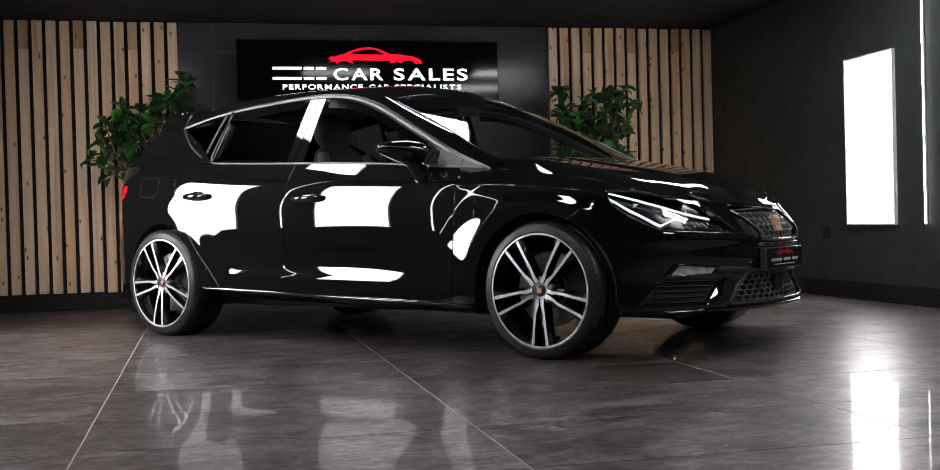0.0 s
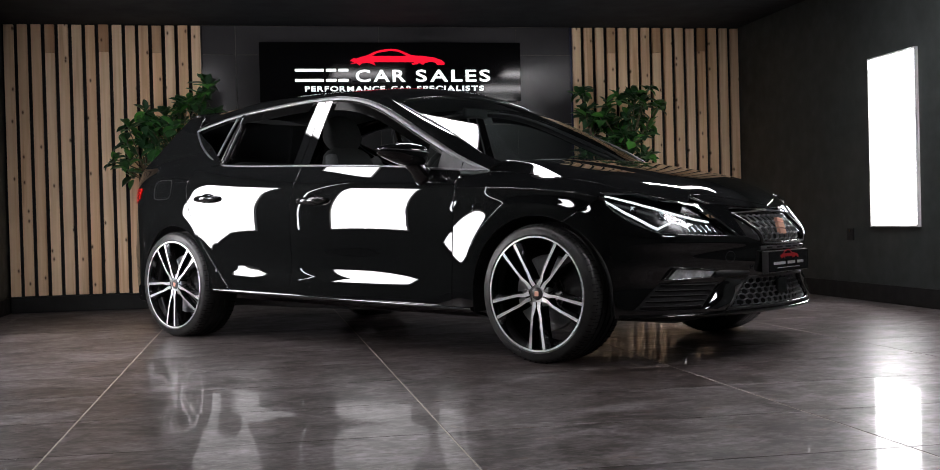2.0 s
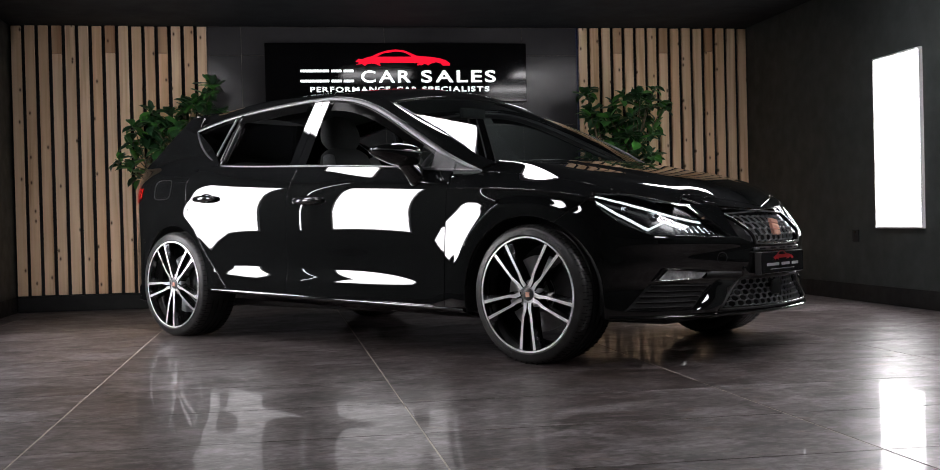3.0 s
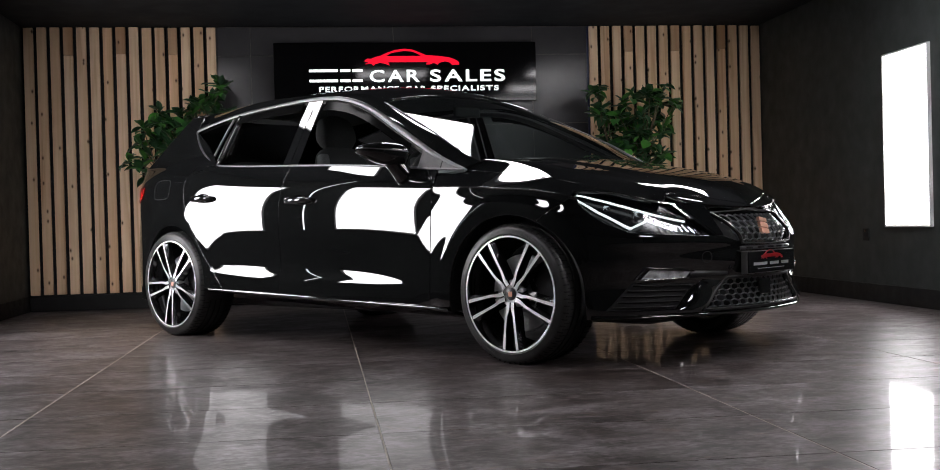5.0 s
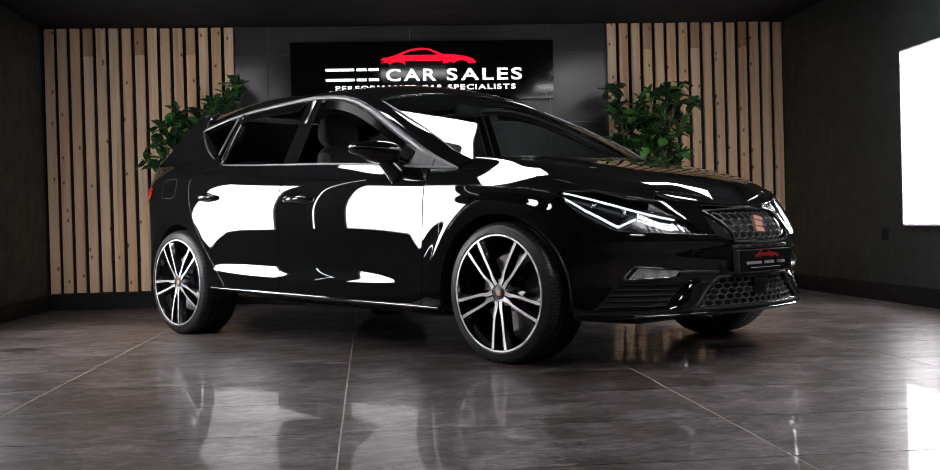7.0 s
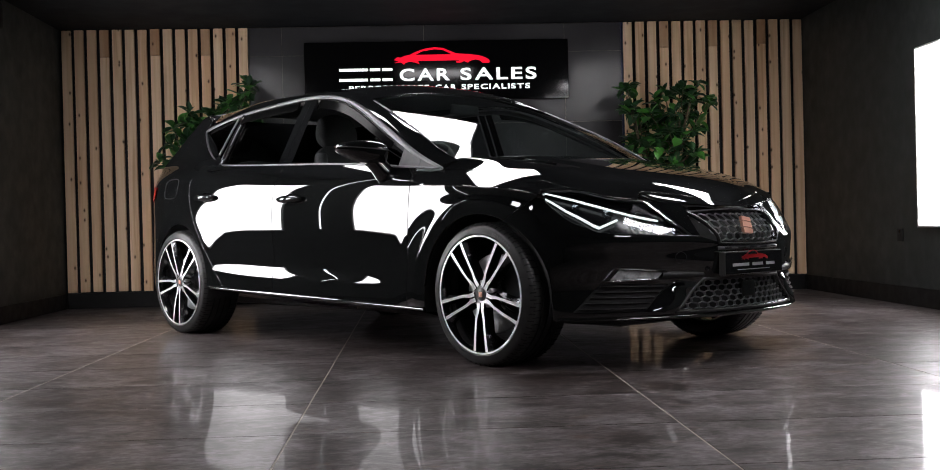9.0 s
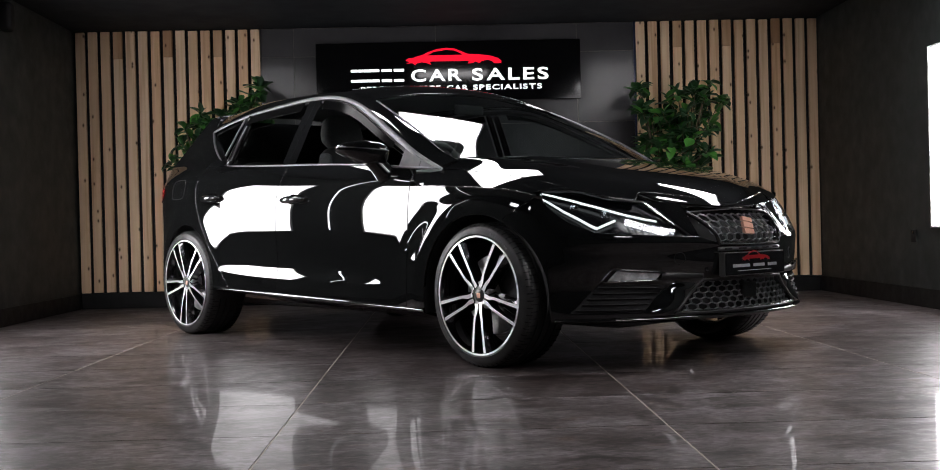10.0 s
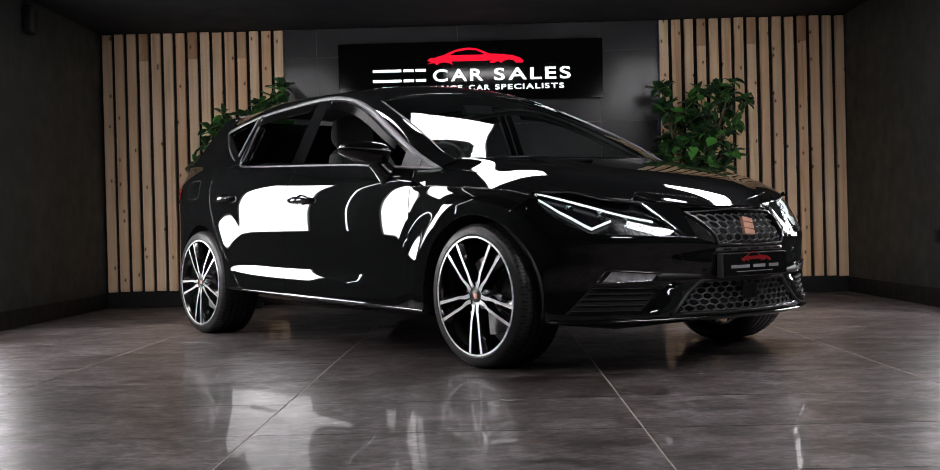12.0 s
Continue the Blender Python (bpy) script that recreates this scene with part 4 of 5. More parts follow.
for side in (-1, 1):
    lamp = part("headlight", patch(lambda u, v: mirrored(lamp_point(u, v, 0.045), side), 30, 10, flip=side < 0), LAMPDARK, CAR, "dark headlight unit with a white light signature", True)
    part("lens", patch(lambda u, v: mirrored(lamp_point(u, v, 0.001), side), 40, 14, flip=side < 0), LENS, lamp, "clear lens", True)
    # painted corner over the inner end of the lamp
    panel("nose_corner", patch(lambda u, v: mirrored(lamp_point(LAMP_T * u, 1, 0.0).lerp(lamp_top(LAMP_T * u), v), side), 24, 8, flip=side < 0), PAINT, "", 0)
    # rim between lens and body
    edge = [mirrored(lamp_point(t / 30, 0, 0.006), side) for t in range(31)] + [mirrored(lamp_point(t / 30, 1, 0.006), side) for t in range(30, -1, -1)]
    part("lens_seal", tube(edge, 0.0045, 6, closed=True), TRIM, lamp, "", True)
    # light guide: along the outer lower edge and back up, and along the top
    def guide(name, pts, w0, depth):
        bm = bmesh.new()
        for d in (depth,):
            rows = [(lamp_point(t, v - w0, d), lamp_point(t, v + w0, d), lamp_point(t, v + w0, d + 0.012), lamp_point(t, v - w0, d + 0.012)) for t, v in pts]
            vs = [[bm.verts.new(mirrored(p, side)) for p in r] for r in rows]
            for a, b in zip(vs, vs[1:]):
                for i in range(4):
                    bm.faces.new((a[i], a[(i + 1) % 4], b[(i + 1) % 4], b[i]))
            bm.faces.new(vs[0])
            bm.faces.new(vs[-1])
        bmesh.ops.recalc_face_normals(bm, faces=bm.faces[:])
        return part(name, bm, LAMPWHITE, lamp, "white light guide")
    guide("light_guide", [(0.985 - 0.02 * i, 0.86 - 0.012 * i) for i in range(0, 36)], 0.020, 0.012)
    guide("light_guide", [(0.96 - 0.018 * i, 0.50 - 0.028 * i) for i in range(0, 14)], 0.028, 0.012)
    guide("light_guide", [(0.725 - 0.012 * i, 0.14 + 0.022 * i) for i in range(0, 12)], 0.022, 0.012)
    for k, (t, v, r) in enumerate(((0.62, 0.55, 0.020), (0.44, 0.52, 0.022), (0.80, 0.60, 0.014))):
        p = lamp_point(t, v, 0.030)
        bm = lathe([(0.0, -0.008), (r * 0.6, -0.006), (r * 0.92, 0.002), (r, 0.012), (r * 1.15, 0.014)], 20)
        o = part("projector", bm, LAMPCHROME, lamp, "small chrome projector lens", True, 40)
        o.matrix_basis = Matrix.Translation(mirrored(p, side)) @ pose(0, 0, 0, 0, 0, 90 + (25 if side > 0 else -25))
    for k in range(9):
        t = 0.10 + 0.048 * k
        p, q = lamp_point(t, 0.14, 0.028), lamp_point(t + 0.014, 0.36, 0.036)
        part("reflector_fin", tube([mirrored(p, side), mirrored(q, side)], 0.004, 5), FINDARK, lamp)


def honeycomb(name, inside, y0, y1, z0, z1, cw, ch, depth, bar, mat, parent, label):
    """A mesh of six-sided cells laid on the nose, cut by inside(y, z)."""
    bm = bmesh.new()
    rows = int((z1 - z0) / (ch * 0.75)) + 2
    seen = set()
    for j in range(-1, rows):
        for i in range(int((y0 - cw) / cw) - 1, int((y1 + cw) / cw) + 2):
            cy = i * cw + (cw / 2 if j % 2 else 0)
            cz = z0 + j * ch * 0.75
            corner = [(cy + cw / 2 * a, cz + ch / 2 * b) for a, b in ((0, 1), (1, 0.5), (1, -0.5), (0, -1), (-1, -0.5), (-1, 0.5))]
            for a, b in zip(corner, corner[1:] + corner[:1]):
                key = tuple(sorted(((round(a[0], 4), round(a[1], 4)), (round(b[0], 4), round(b[1], 4)))))
                if key in seen or not (inside(*a) and inside(*b)):
                    continue
                seen.add(key)
                pa = Vector((front_at(a[0], a[1]) - depth, a[0], a[1]))
                pb = Vector((front_at(b[0], b[1]) - depth, b[0], b[1]))
                d = (pb - pa).normalized()
                n = Vector((1, 0, 0.15)).normalized()
                t = d.cross(n).normalized() * bar
                e = d * bar * 0.6
                q = []
                for p in (pa - e, pb + e):
                    q.append([bm.verts.new(v) for v in (p - t * 0.75, p + t * 0.75, p + t * 1.2 - n * 0.010, p - t * 1.2 - n * 0.010)])
                for k in range(4):
                    bm.faces.new((q[0][k], q[0][(k + 1) % 4], q[1][(k + 1) % 4], q[1][k]))
    bmesh.ops.recalc_face_normals(bm, faces=bm.faces[:])
    return part(name, bm, mat, parent, label)


GRILLE_PTS = [(0.285, 0.640), (0.264, 0.622), (0.222, 0.540), (0.210, 0.507), (0.0, 0.499), (-0.210, 0.507), (-0.222, 0.540), (-0.264, 0.622), (-0.285, 0.640), (0.0, 0.652)]


def grille_inside(y, z):
    return 0.504 < z < 0.648 and abs(y) < 0.208 + max(z - 0.52, 0) * 0.61


# painted bar between the bonnet's edge and the grille
def nose_bar(u, v):
    y = -0.305 + 0.61 * u
    a = Vector((lamp_top_x(abs(y)) + 0.001, y, hood(lamp_top_x(abs(y)), y) - 0.005))
    b = Vector((front_at(y, 0.648) + 0.001, y, 0.648))
    p = a.lerp(b, v) + Vector((0.006, 0, 0.004)) * math.sin(math.pi * v)
    return tuple(p)


panel("nose_bar", patch(nose_bar, 30, 6, flip=True), PAINT, "", 0)
grille = part("grille", patch(lambda u, v: (front_at((-0.29 + 0.58 * u), 0.505 + 0.15 * v) - 0.060, -0.29 + 0.58 * u, 0.505 + 0.15 * v), 20, 8), FELT, CAR, "black honeycomb grille with a chrome surround", True)
GRILLEMESH = material("dark_grey_grille", (0.30, 0.30, 0.31), 0.28, 0.6)
honeycomb("honeycomb", grille_inside, -0.29, 0.29, 0.505, 0.65, 0.049, 0.036, 0.016, 0.0017, GRILLEMESH, grille, "dark honeycomb mesh")
ring = []
for a, b in zip(GRILLE_PTS, GRILLE_PTS[1:] + GRILLE_PTS[:1]):
    for i in range(8):
        y, z = a[0] + (b[0] - a[0]) * i / 8, a[1] + (b[1] - a[1]) * i / 8
        ring.append((front_at(y, z) + 0.001, y, z))
part("surround", tube(ring, 0.0085, 8, closed=True), GLOSSBLACK, grille, "gloss black surround", True)
part("chrome_line", tube([(p[0] + 0.008, p[1], p[2]) for p in ring], 0.0028, 6, closed=True), CHROME, grille, "thin satin chrome line", True)
slot_bar = part("slot_bar", tube([(front_at(y, 0.483) + 0.002, y, 0.483) for y in [-0.215 + 0.43 * i / 24 for i in range(25)]], 0.0085, 8), CHROME, grille, "satin grey bar with five slots", True)
for k in range(5):
    y = -0.160 + 0.080 * k
    part("slot", box(front_at(y, 0.483) + 0.004, front_at(y, 0.483) + 0.0125, y - 0.026, y + 0.026, 0.4795, 0.4865, 0.002), FELT, slot_bar)
# copper emblem in the middle: a slanted block with two slits
bx = front_at(0.0, 0.58) - 0.002
emb = bmesh.new()
for pts in ([(-0.034, 0.030), (0.026, 0.040), (0.030, 0.022), (-0.032, 0.012)], [(-0.032, 0.007), (0.030, 0.017), (0.033, -0.007), (-0.030, -0.016)], [(-0.030, -0.021), (0.034, -0.012), (0.036, -0.036), (-0.026, -0.040)]):
    prism([(-a, b) for a, b in pts], -0.008, 0.006, emb, "x")
box(-0.010, -0.001, -0.016, 0.014, -0.03, 0.03, 0.0, emb)
o = part("emblem", emb, COPPER, grille, "copper-coloured emblem")
o.matrix_basis = pose(bx, 0, 0.578, 0, -18, 0)
part("small_emblem", box(front_at(-0.18, 0.545), front_at(-0.18, 0.545) + 0.006, -0.193, -0.17, 0.536, 0.552, 0.002), BRIGHT, grille, "small silver emblem")

def lower_inside(y, z):
    return 0.226 < z < 0.356 and abs(y) < 0.420 - (z - 0.226) * 1.15


intake = part("lower_intake", patch(lambda u, v: (front_at((-0.46 + 0.92 * u), 0.215 + 0.15 * v) - 0.065, -0.46 + 0.92 * u, 0.215 + 0.15 * v), 24, 8), FELT, CAR, "black honeycomb air intake under the plate", True)
honeycomb("honeycomb", lower_inside, -0.46, 0.46, 0.226, 0.356, 0.050, 0.030, 0.018, 0.0016, GRILLEMESH, intake, "dark honeycomb mesh")
ring = []
pts = [(0.424, 0.226), (0.272, 0.357), (-0.272, 0.357), (-0.424, 0.226)]
for a, b in zip(pts, pts[1:] + pts[:1]):
    for i in range(14):
        y, z = a[0] + (b[0] - a[0]) * i / 14, a[1] + (b[1] - a[1]) * i / 14
        ring.append((front_at(y, z) - 0.004, y, z))
part("surround", tube(ring, 0.008, 8, closed=True), TRIM, intake, "black surround", True)
part("radar_cover", box(front_at(0, 0.30) - 0.03, front_at(0, 0.30) - 0.006, -0.040, 0.055, 0.268, 0.340, 0.006), GLOSSBLACK, intake, "dark flat radar cover")

# number plate: black, with bars in place of its writing
px = 2.098
plate = part("number_plate", box(px - 0.004, px, -0.21, 0.21, -0.046, 0.046, 0.0015), material("black_plate", (0.006, 0.006, 0.007), 0.18), CAR, "black number plate with pale bars and a red outline")
plate.location = (0, 0, 0.418)
part("plate_bracket", box(px - 0.035, px - 0.0045, -0.214, 0.214, 0.369, 0.467, 0.004), material("grey_bracket", (0.07, 0.07, 0.07), 0.4), CAR, "grey plate bracket")
PLATEWHITE = material("plate_white", (0.34, 0.34, 0.35), 0.4)
for y0, y1 in ((0.150, 0.085), (0.060, -0.02), (-0.045, -0.165)):
    part("plate_bar", box(px + 0.0005, px + 0.0015, y1, y0, -0.014, -0.001), PLATEWHITE, plate, "pale bar")
part("plate_bar", box(px + 0.0005, px + 0.0015, -0.13, 0.11, -0.030, -0.027), PLATEWHITE, plate, "thin pale bar")


def car_outline(length):
    """The low side view of a car as closed outlines, its nose at +x, built from arcs."""
    k = length / 2
    top = [(-1.0, 0.10), (-0.93, 0.17), (-0.86, 0.155), (-0.78, 0.20), (-0.66, 0.235), (-0.52, 0.315), (-0.35, 0.385), (-0.15, 0.415), (0.03, 0.39), (0.17, 0.315), (0.30, 0.245), (0.55, 0.225), (0.78, 0.185), (0.93, 0.12), (0.995, 0.05), (0.99, -0.005)]
    low = [(0.84, -0.005), (0.80, 0.055), (0.70, 0.085), (0.58, 0.05), (0.54, 0.0), (0.46, 0.05), (0.40, 0.01), (0.30, 0.0), (0.30, 0.04), (0.38, 0.07), (-0.50, 0.07), (-0.47, -0.02), (-0.56, 0.03), (-0.66, 0.055), (-0.76, 0.03), (-0.80, -0.02), (-0.86, 0.04), (-0.99, 0.02), (-0.90, 0.07)]
    hole = [(-0.55, 0.225), (-0.42, 0.315), (-0.15, 0.365), (0.02, 0.345), (0.16, 0.26), (0.19, 0.225)]
    return [(a * k, b * k) for a, b in top + low], [(a * k, b * k) for a, b in hole]


def outline_mesh(length, depth):
    """Body of the outline, with its window cut out, standing in x and z, from y = 0 to -depth."""
    out, hole = car_outline(length)
    bm = bmesh.new()
    vo = [bm.verts.new((a, 0, b)) for a, b in out]
    vh = [bm.verts.new((a, 0, b)) for a, b in hole]
    es = [bm.edges.new((v[i], v[(i + 1) % len(v)])) for v in (vo, vh) for i in range(len(v))]
    bmesh.ops.triangle_fill(bm, use_beauty=True, use_dissolve=False, edges=es)
    r = bmesh.ops.extrude_face_region(bm, geom=bm.faces[:])
    for v in [g for g in r["geom"] if isinstance(g, bmesh.types.BMVert)]:
        v.co.y -= depth
    bmesh.ops.recalc_face_normals(bm, faces=bm.faces[:])
    return bm


o = part("plate_outline", outline_mesh(0.20, 0.001), material("plate_red", (0.30, 0.007, 0.012), 0.35), plate, "red car outline")
o.matrix_basis = pose(px + 0.0004, 0.0, 0.012, 0, 0, 90)

lip_skin, tail_low, tail_high = bmesh.new(), bmesh.new(), bmesh.new()
SLATBLACK = material("satin_black_slat", (0.006, 0.006, 0.006), 0.45, 0.0, 0.0, 0.2)
# matt pale mottling stands in for what the chrome reflector would mirror
FOGGLINTS = varied(material("fog_reflector_glints", rough=0.35, metal=0.0), 38.0, (0.35, 0.35, 0.35), (0.95, 0.95, 0.95), rough=(0.15, 0.4), bumps=0.8)
# side intakes, fog lamps, blades and splitter
for side in (-1, 1):
    pts = lambda y, z, d=0.0: (front_at(y, z) - d, side * y, z)
    # four corners (y, z) of the intake: upper outer, upper inner, lower inner, lower outer
    def in_quad(q, u, v):
        a = Vector(q[0]).lerp(Vector(q[1]), u)
        b = Vector(q[3]).lerp(Vector(q[2]), u)
        return b.lerp(a, v)
    mouth = ((0.690, 0.352), (0.432, 0.343), (0.548, 0.238), (0.775, 0.238))
    sideint = part("side_intake", patch(lambda u, v: pts(*in_quad(mouth, u, v), -0.002), 20, 10, flip=side > 0), FELT, CAR, "black slatted side intake", True)
    for k in range(5):
        v = 0.10 + 0.20 * k
        part("slat", tube([pts(*in_quad(mouth, 0.03 + 0.94 * i / 12, v), -0.006) for i in range(13)], 0.0042, 6), SLATBLACK, sideint, "", True)
    lampq = ((0.655, 0.413), (0.455, 0.394), (0.476, 0.366), (0.686, 0.361))
    glassq = ((0.640, 0.407), (0.470, 0.391), (0.486, 0.370), (0.664, 0.367))
    fog = part("fog_lamp", patch(lambda u, v: pts(*in_quad(lampq, u, v), -0.002), 16, 5, flip=side > 0), LAMPDARK, CAR, "slim fog lamp in a dark frame", True)
    part("reflector", patch(lambda u, v: pts(*in_quad(glassq, u, v), -0.008 - 0.004 * math.cos(14 * u) * v), 30, 6, flip=side > 0), FOGGLINTS, fog, "rippled reflector, its chrome glints put in as pale colour")
    part("lens", patch(lambda u, v: pts(*in_quad(glassq, u, v), -0.016), 16, 5, flip=side > 0), LENS, fog, "clear lens", True)
    part("fog_rim", tube([pts(*in_quad(lampq, i / 14, 0.02), -0.010) for i in range(15)], 0.0022, 6), BRIGHT, fog, "bright chrome lower edge", True)
    part("fog_rim", tube([pts(*in_quad(lampq, 0.0, i / 8), -0.010) for i in range(9)] + [pts(*in_quad(lampq, i / 14, 1.0), -0.010) for i in range(1, 15)], 0.0042, 6), GLOSSBLACK, fog, "gloss black upper frame", True)
    # grey bar that tapers from the fog lamp in to the plate
    barq = ((0.468, 0.397), (0.282, 0.386), (0.282, 0.366), (0.476, 0.362))
    part("bumper_bar", patch(lambda u, v: pts(*in_quad(barq, u, v), -0.004 - 0.012 * math.sin(math.pi * v) * (1 - 0.6 * u)), 18, 8, flip=side > 0), TRIM, CAR, "satin dark grey bumper bar", True)
    # slanting painted blade beside the lower intake
    def blade(u, v):
        k = -1 + 2 * v
        y, z = 0.350 + 0.138 * u + k * (0.050 + 0.012 * u), 0.352 - 0.122 * u + k * 0.006
        return pts(y, z, -0.016 * (1 - k * k) ** 0.8 * min(1, 5 * u + 0.1))
    part("bumper_blade", patch(blade, 24, 16, flip=side < 0), PAINT, CAR, "", True)
    part("parking_sensor", lathe([(0.0, -0.003), (0.010, -0.002), (0.011, 0.002)], 16), PAINT, CAR, "", True).matrix_basis = Matrix.Translation(pts(0.262, 0.400, -0.002)) @ pose(0, 0, 0, 0, 0, 90)
    part("tow_cover", tube([pts(0.392 + 0.024 * math.cos(a), 0.450 + 0.024 * math.sin(a), -0.0006) for a in [2 * math.pi * i / 28 for i in range(28)]], 0.0014, 5, closed=True), FELT, CAR, "round seam of the towing cover", True)
    s_end = plan_s(1.69)

    def splitter(u, v):
        s = s_end * u
        x, y = front(s, 0.215)
        prof = [(0.0, 0.011), (0.014, 0.005), (0.016, -0.001), (0.0, -0.009), (-0.08, -0.012)]
        i = min(int(v * 4), 3)
        f = v * 4 - i
        d = prof[i][0] + (prof[i + 1][0] - prof[i][0]) * f
        zz = prof[i][1] + (prof[i + 1][1] - prof[i][1]) * f
        k = 1 + d / max(math.hypot(x - 1.2, y), 0.3)
        return (1.2 + (x - 1.2) * k, side * y * k, 0.207 + zz)
    patch(splitter, 60, 8, flip=side > 0, bm=lip_skin)
    # wheel arch liners
    for ax in (AXLE, -AXLE):
        bm = patch(lambda u, v: (ax + (ARCH + 0.004) * math.cos(math.pi * (-0.08 + 1.16 * u)), side * (0.62 + (side_y(ax + ARCH * math.cos(math.pi * u), HUBZ + ARCH * math.sin(math.pi * u)) - 0.62 - 0.004) * v), HUBZ + (ARCH + 0.004) * math.sin(math.pi * (-0.08 + 1.16 * u))), 40, 4)
        panel("arch_liner", bm, TRIM, "black wheel arch liner", 0)

part("splitter", lip_skin, GLOSSBLACK, CAR, "gloss black splitter lip", True)
# front valance under the nose and inner dark walls
part("radiator_panel", box(1.66, 1.80, -0.50, 0.50, 0.22, 0.60, 0.02), TRIM, CAR)

# ---- car: windows ----
SMOKE = material("smoked_plastic", (0.004, 0.004, 0.004), 0.10, 0.0, 0.0, 0.02)
SAILGREY = varied(material("satin_grey_plastic", rough=0.4), 30.0, (0.10, 0.10, 0.105), (0.125, 0.125, 0.13), rough=(0.35, 0.45))


def house_patch(name, mat, side, x0, x1, inset, label="", n=40, top=0.0, bot=0.0, parent=None, lean=0.0, yaw=0.0):
    """A sheet on the window line between two edges, leaned like the pillars."""
    def fn(u, v):
        a, b = (x0(v) if callable(x0) else x0 + lean * v), (x1(v) if callable(x1) else x1 + lean * v)
        x = a + (b - a) * u
        lo, hi = belt_z(x) + bot, window_top(x) - top
        hi = max(hi, lo + 0.002)
        z = lo + (hi - lo) * v
        return (x, side * (house_y(x, z) - inset - yaw * (x - (a + b) / 2)), z)
    return panel(name, patch(fn, n, 16, flip=side > 0), mat, label, 0, parent)


for side in (-1, 1):
    if side > 0:
        house_patch("front_side_window", GLASS, side, -0.19, 0.80, 0.016, "clear front door window", 44, 0.004, 0, lean=0.0)
    house_patch("rear_side_window", TINT, side, -0.955, -0.34, 0.016, "dark tinted rear door window", 30, 0.004, 0, lean=0.03)
    house_patch("quarter_window", TINT, side, lambda v: -1.0 - 0.385 * v, lambda v: -0.955 + 0.055 * v, 0.014, "dark tinted quarter window", 16, 0.004, 0)
    house_patch("door_pillar", PAINT, side, lambda v: -0.342 + 0.033 * v, lambda v: -0.288 + 0.033 * v, 0.002, "gloss black door pillar cover", 6, 0.006, 0.004, yaw=0.09)
    house_patch("door_pillar", PAINT, side, lambda v: -0.279 + 0.033 * v, lambda v: -0.215 + 0.020 * v, 0.002, "gloss black door pillar cover", 6, 0.006, 0.004, yaw=0.06)
    # chrome line round the windows
    topc = [(x, side * (house_y(x, window_top(x)) + 0.002), window_top(x)) for x in [-1.36 + (0.9 + 1.36) * i / 90 for i in range(91)]]
    botc = [(x, side * (house_y(x, belt_z(x)) + 0.004), belt_z(x)) for x in [1.0 - (1.0 + 0.93) * i / 60 for i in range(61)]]
    back = []
    for i in range(1, 16):
        t = i / 16
        x = -0.93 - (1.36 - 0.93) * t ** 1.0 - 0.035 * math.sin(math.pi * t)
        z = belt_z(-0.93) + (window_top(-1.36) - belt_z(-0.93)) * t ** 1.35
        back.append((x, side * (house_y(x, z) + 0.003), z))
    def strip_over(u, v):
        x = -1.36 + (1.015 + 1.36) * u
        z = window_top(x) + trim_wide(x) * v
        return (x, side * (house_y(x, z) + 0.003 + 0.0035 * math.sin(math.pi * v)), z)
    panel("window_trim", patch(strip_over, 110, 6, flip=side > 0), CHROME, "satin chrome strip over the windows", 0.010)
    part("window_trim", tube(botc + back + [topc[0]], 0.0054, 8), CHROME, CAR, "satin chrome strip along the window sill", True)
    for (xa, za), (xb, zb), r in (((-1.050, 1.052), (-0.985, 1.272), 0.0065), ((-0.990, 1.018), (-0.955, 1.185), 0.0075)):
        bar = [(xa + (xb - xa) * t, side * (house_y(xa + (xb - xa) * t, za + (zb - za) * t) + 0.003), za + (zb - za) * t) for t in [k / 10 for k in range(11)]]
        part("window_divider", tube(bar, r, 8), CHROME, CAR, "satin chrome window divider", True)
    strip = [(-0.972 + 0.045 * t, side * (house_y(-0.972 + 0.045 * t, 0.99 + 0.285 * t) - 0.006), 0.99 + 0.285 * t) for t in [k / 10 for k in range(11)]]
    part("window_frame", tube(strip, 0.020, 8), GLOSSBLACK, CAR, "black window frame", True)
    # smoked wind deflectors
    def deflector(x0, x1, drop):
        def fn(u, v):
            x = x0 + (x1 - x0) * u
            z = window_top(x) - 0.012 - drop * v * (1 - 0.35 * u if x1 > 0.2 else 1)
            return (x, side * (house_y(x, z) + 0.008 + 0.004 * v), z)
        return fn
    panel("wind_deflector", patch(deflector(-0.93, -0.34, 0.045), 30, 4, flip=side > 0), SMOKE, "smoked wind deflector", 0.003)
    panel("wind_deflector", patch(deflector(-0.14, 0.62, 0.045), 30, 4, flip=side > 0), SMOKE, "smoked wind deflector", 0.003)
    # inner frame lines of the doors, black
    fr = [(x, side * (house_y(x, window_top(x)) - 0.012), window_top(x) - 0.016) for x in [-0.93 + (0.80 + 0.93) * i / 60 for i in range(61)]]
    part("window_frame", tube(fr, 0.014, 6), TRIM, CAR, "black window frame", True)
    # sail panel before the front window
    house_patch("sail_panel", SAILGREY, side, 0.70, 0.846, 0.002, "satin grey mirror sail panel", 8, 0.0, 0.0)
    house_patch("wing_triangle", SAILGREY, side, 0.851, 1.0, 0.002, "satin grey corner piece before the front door", 8, 0.0, 0.0)
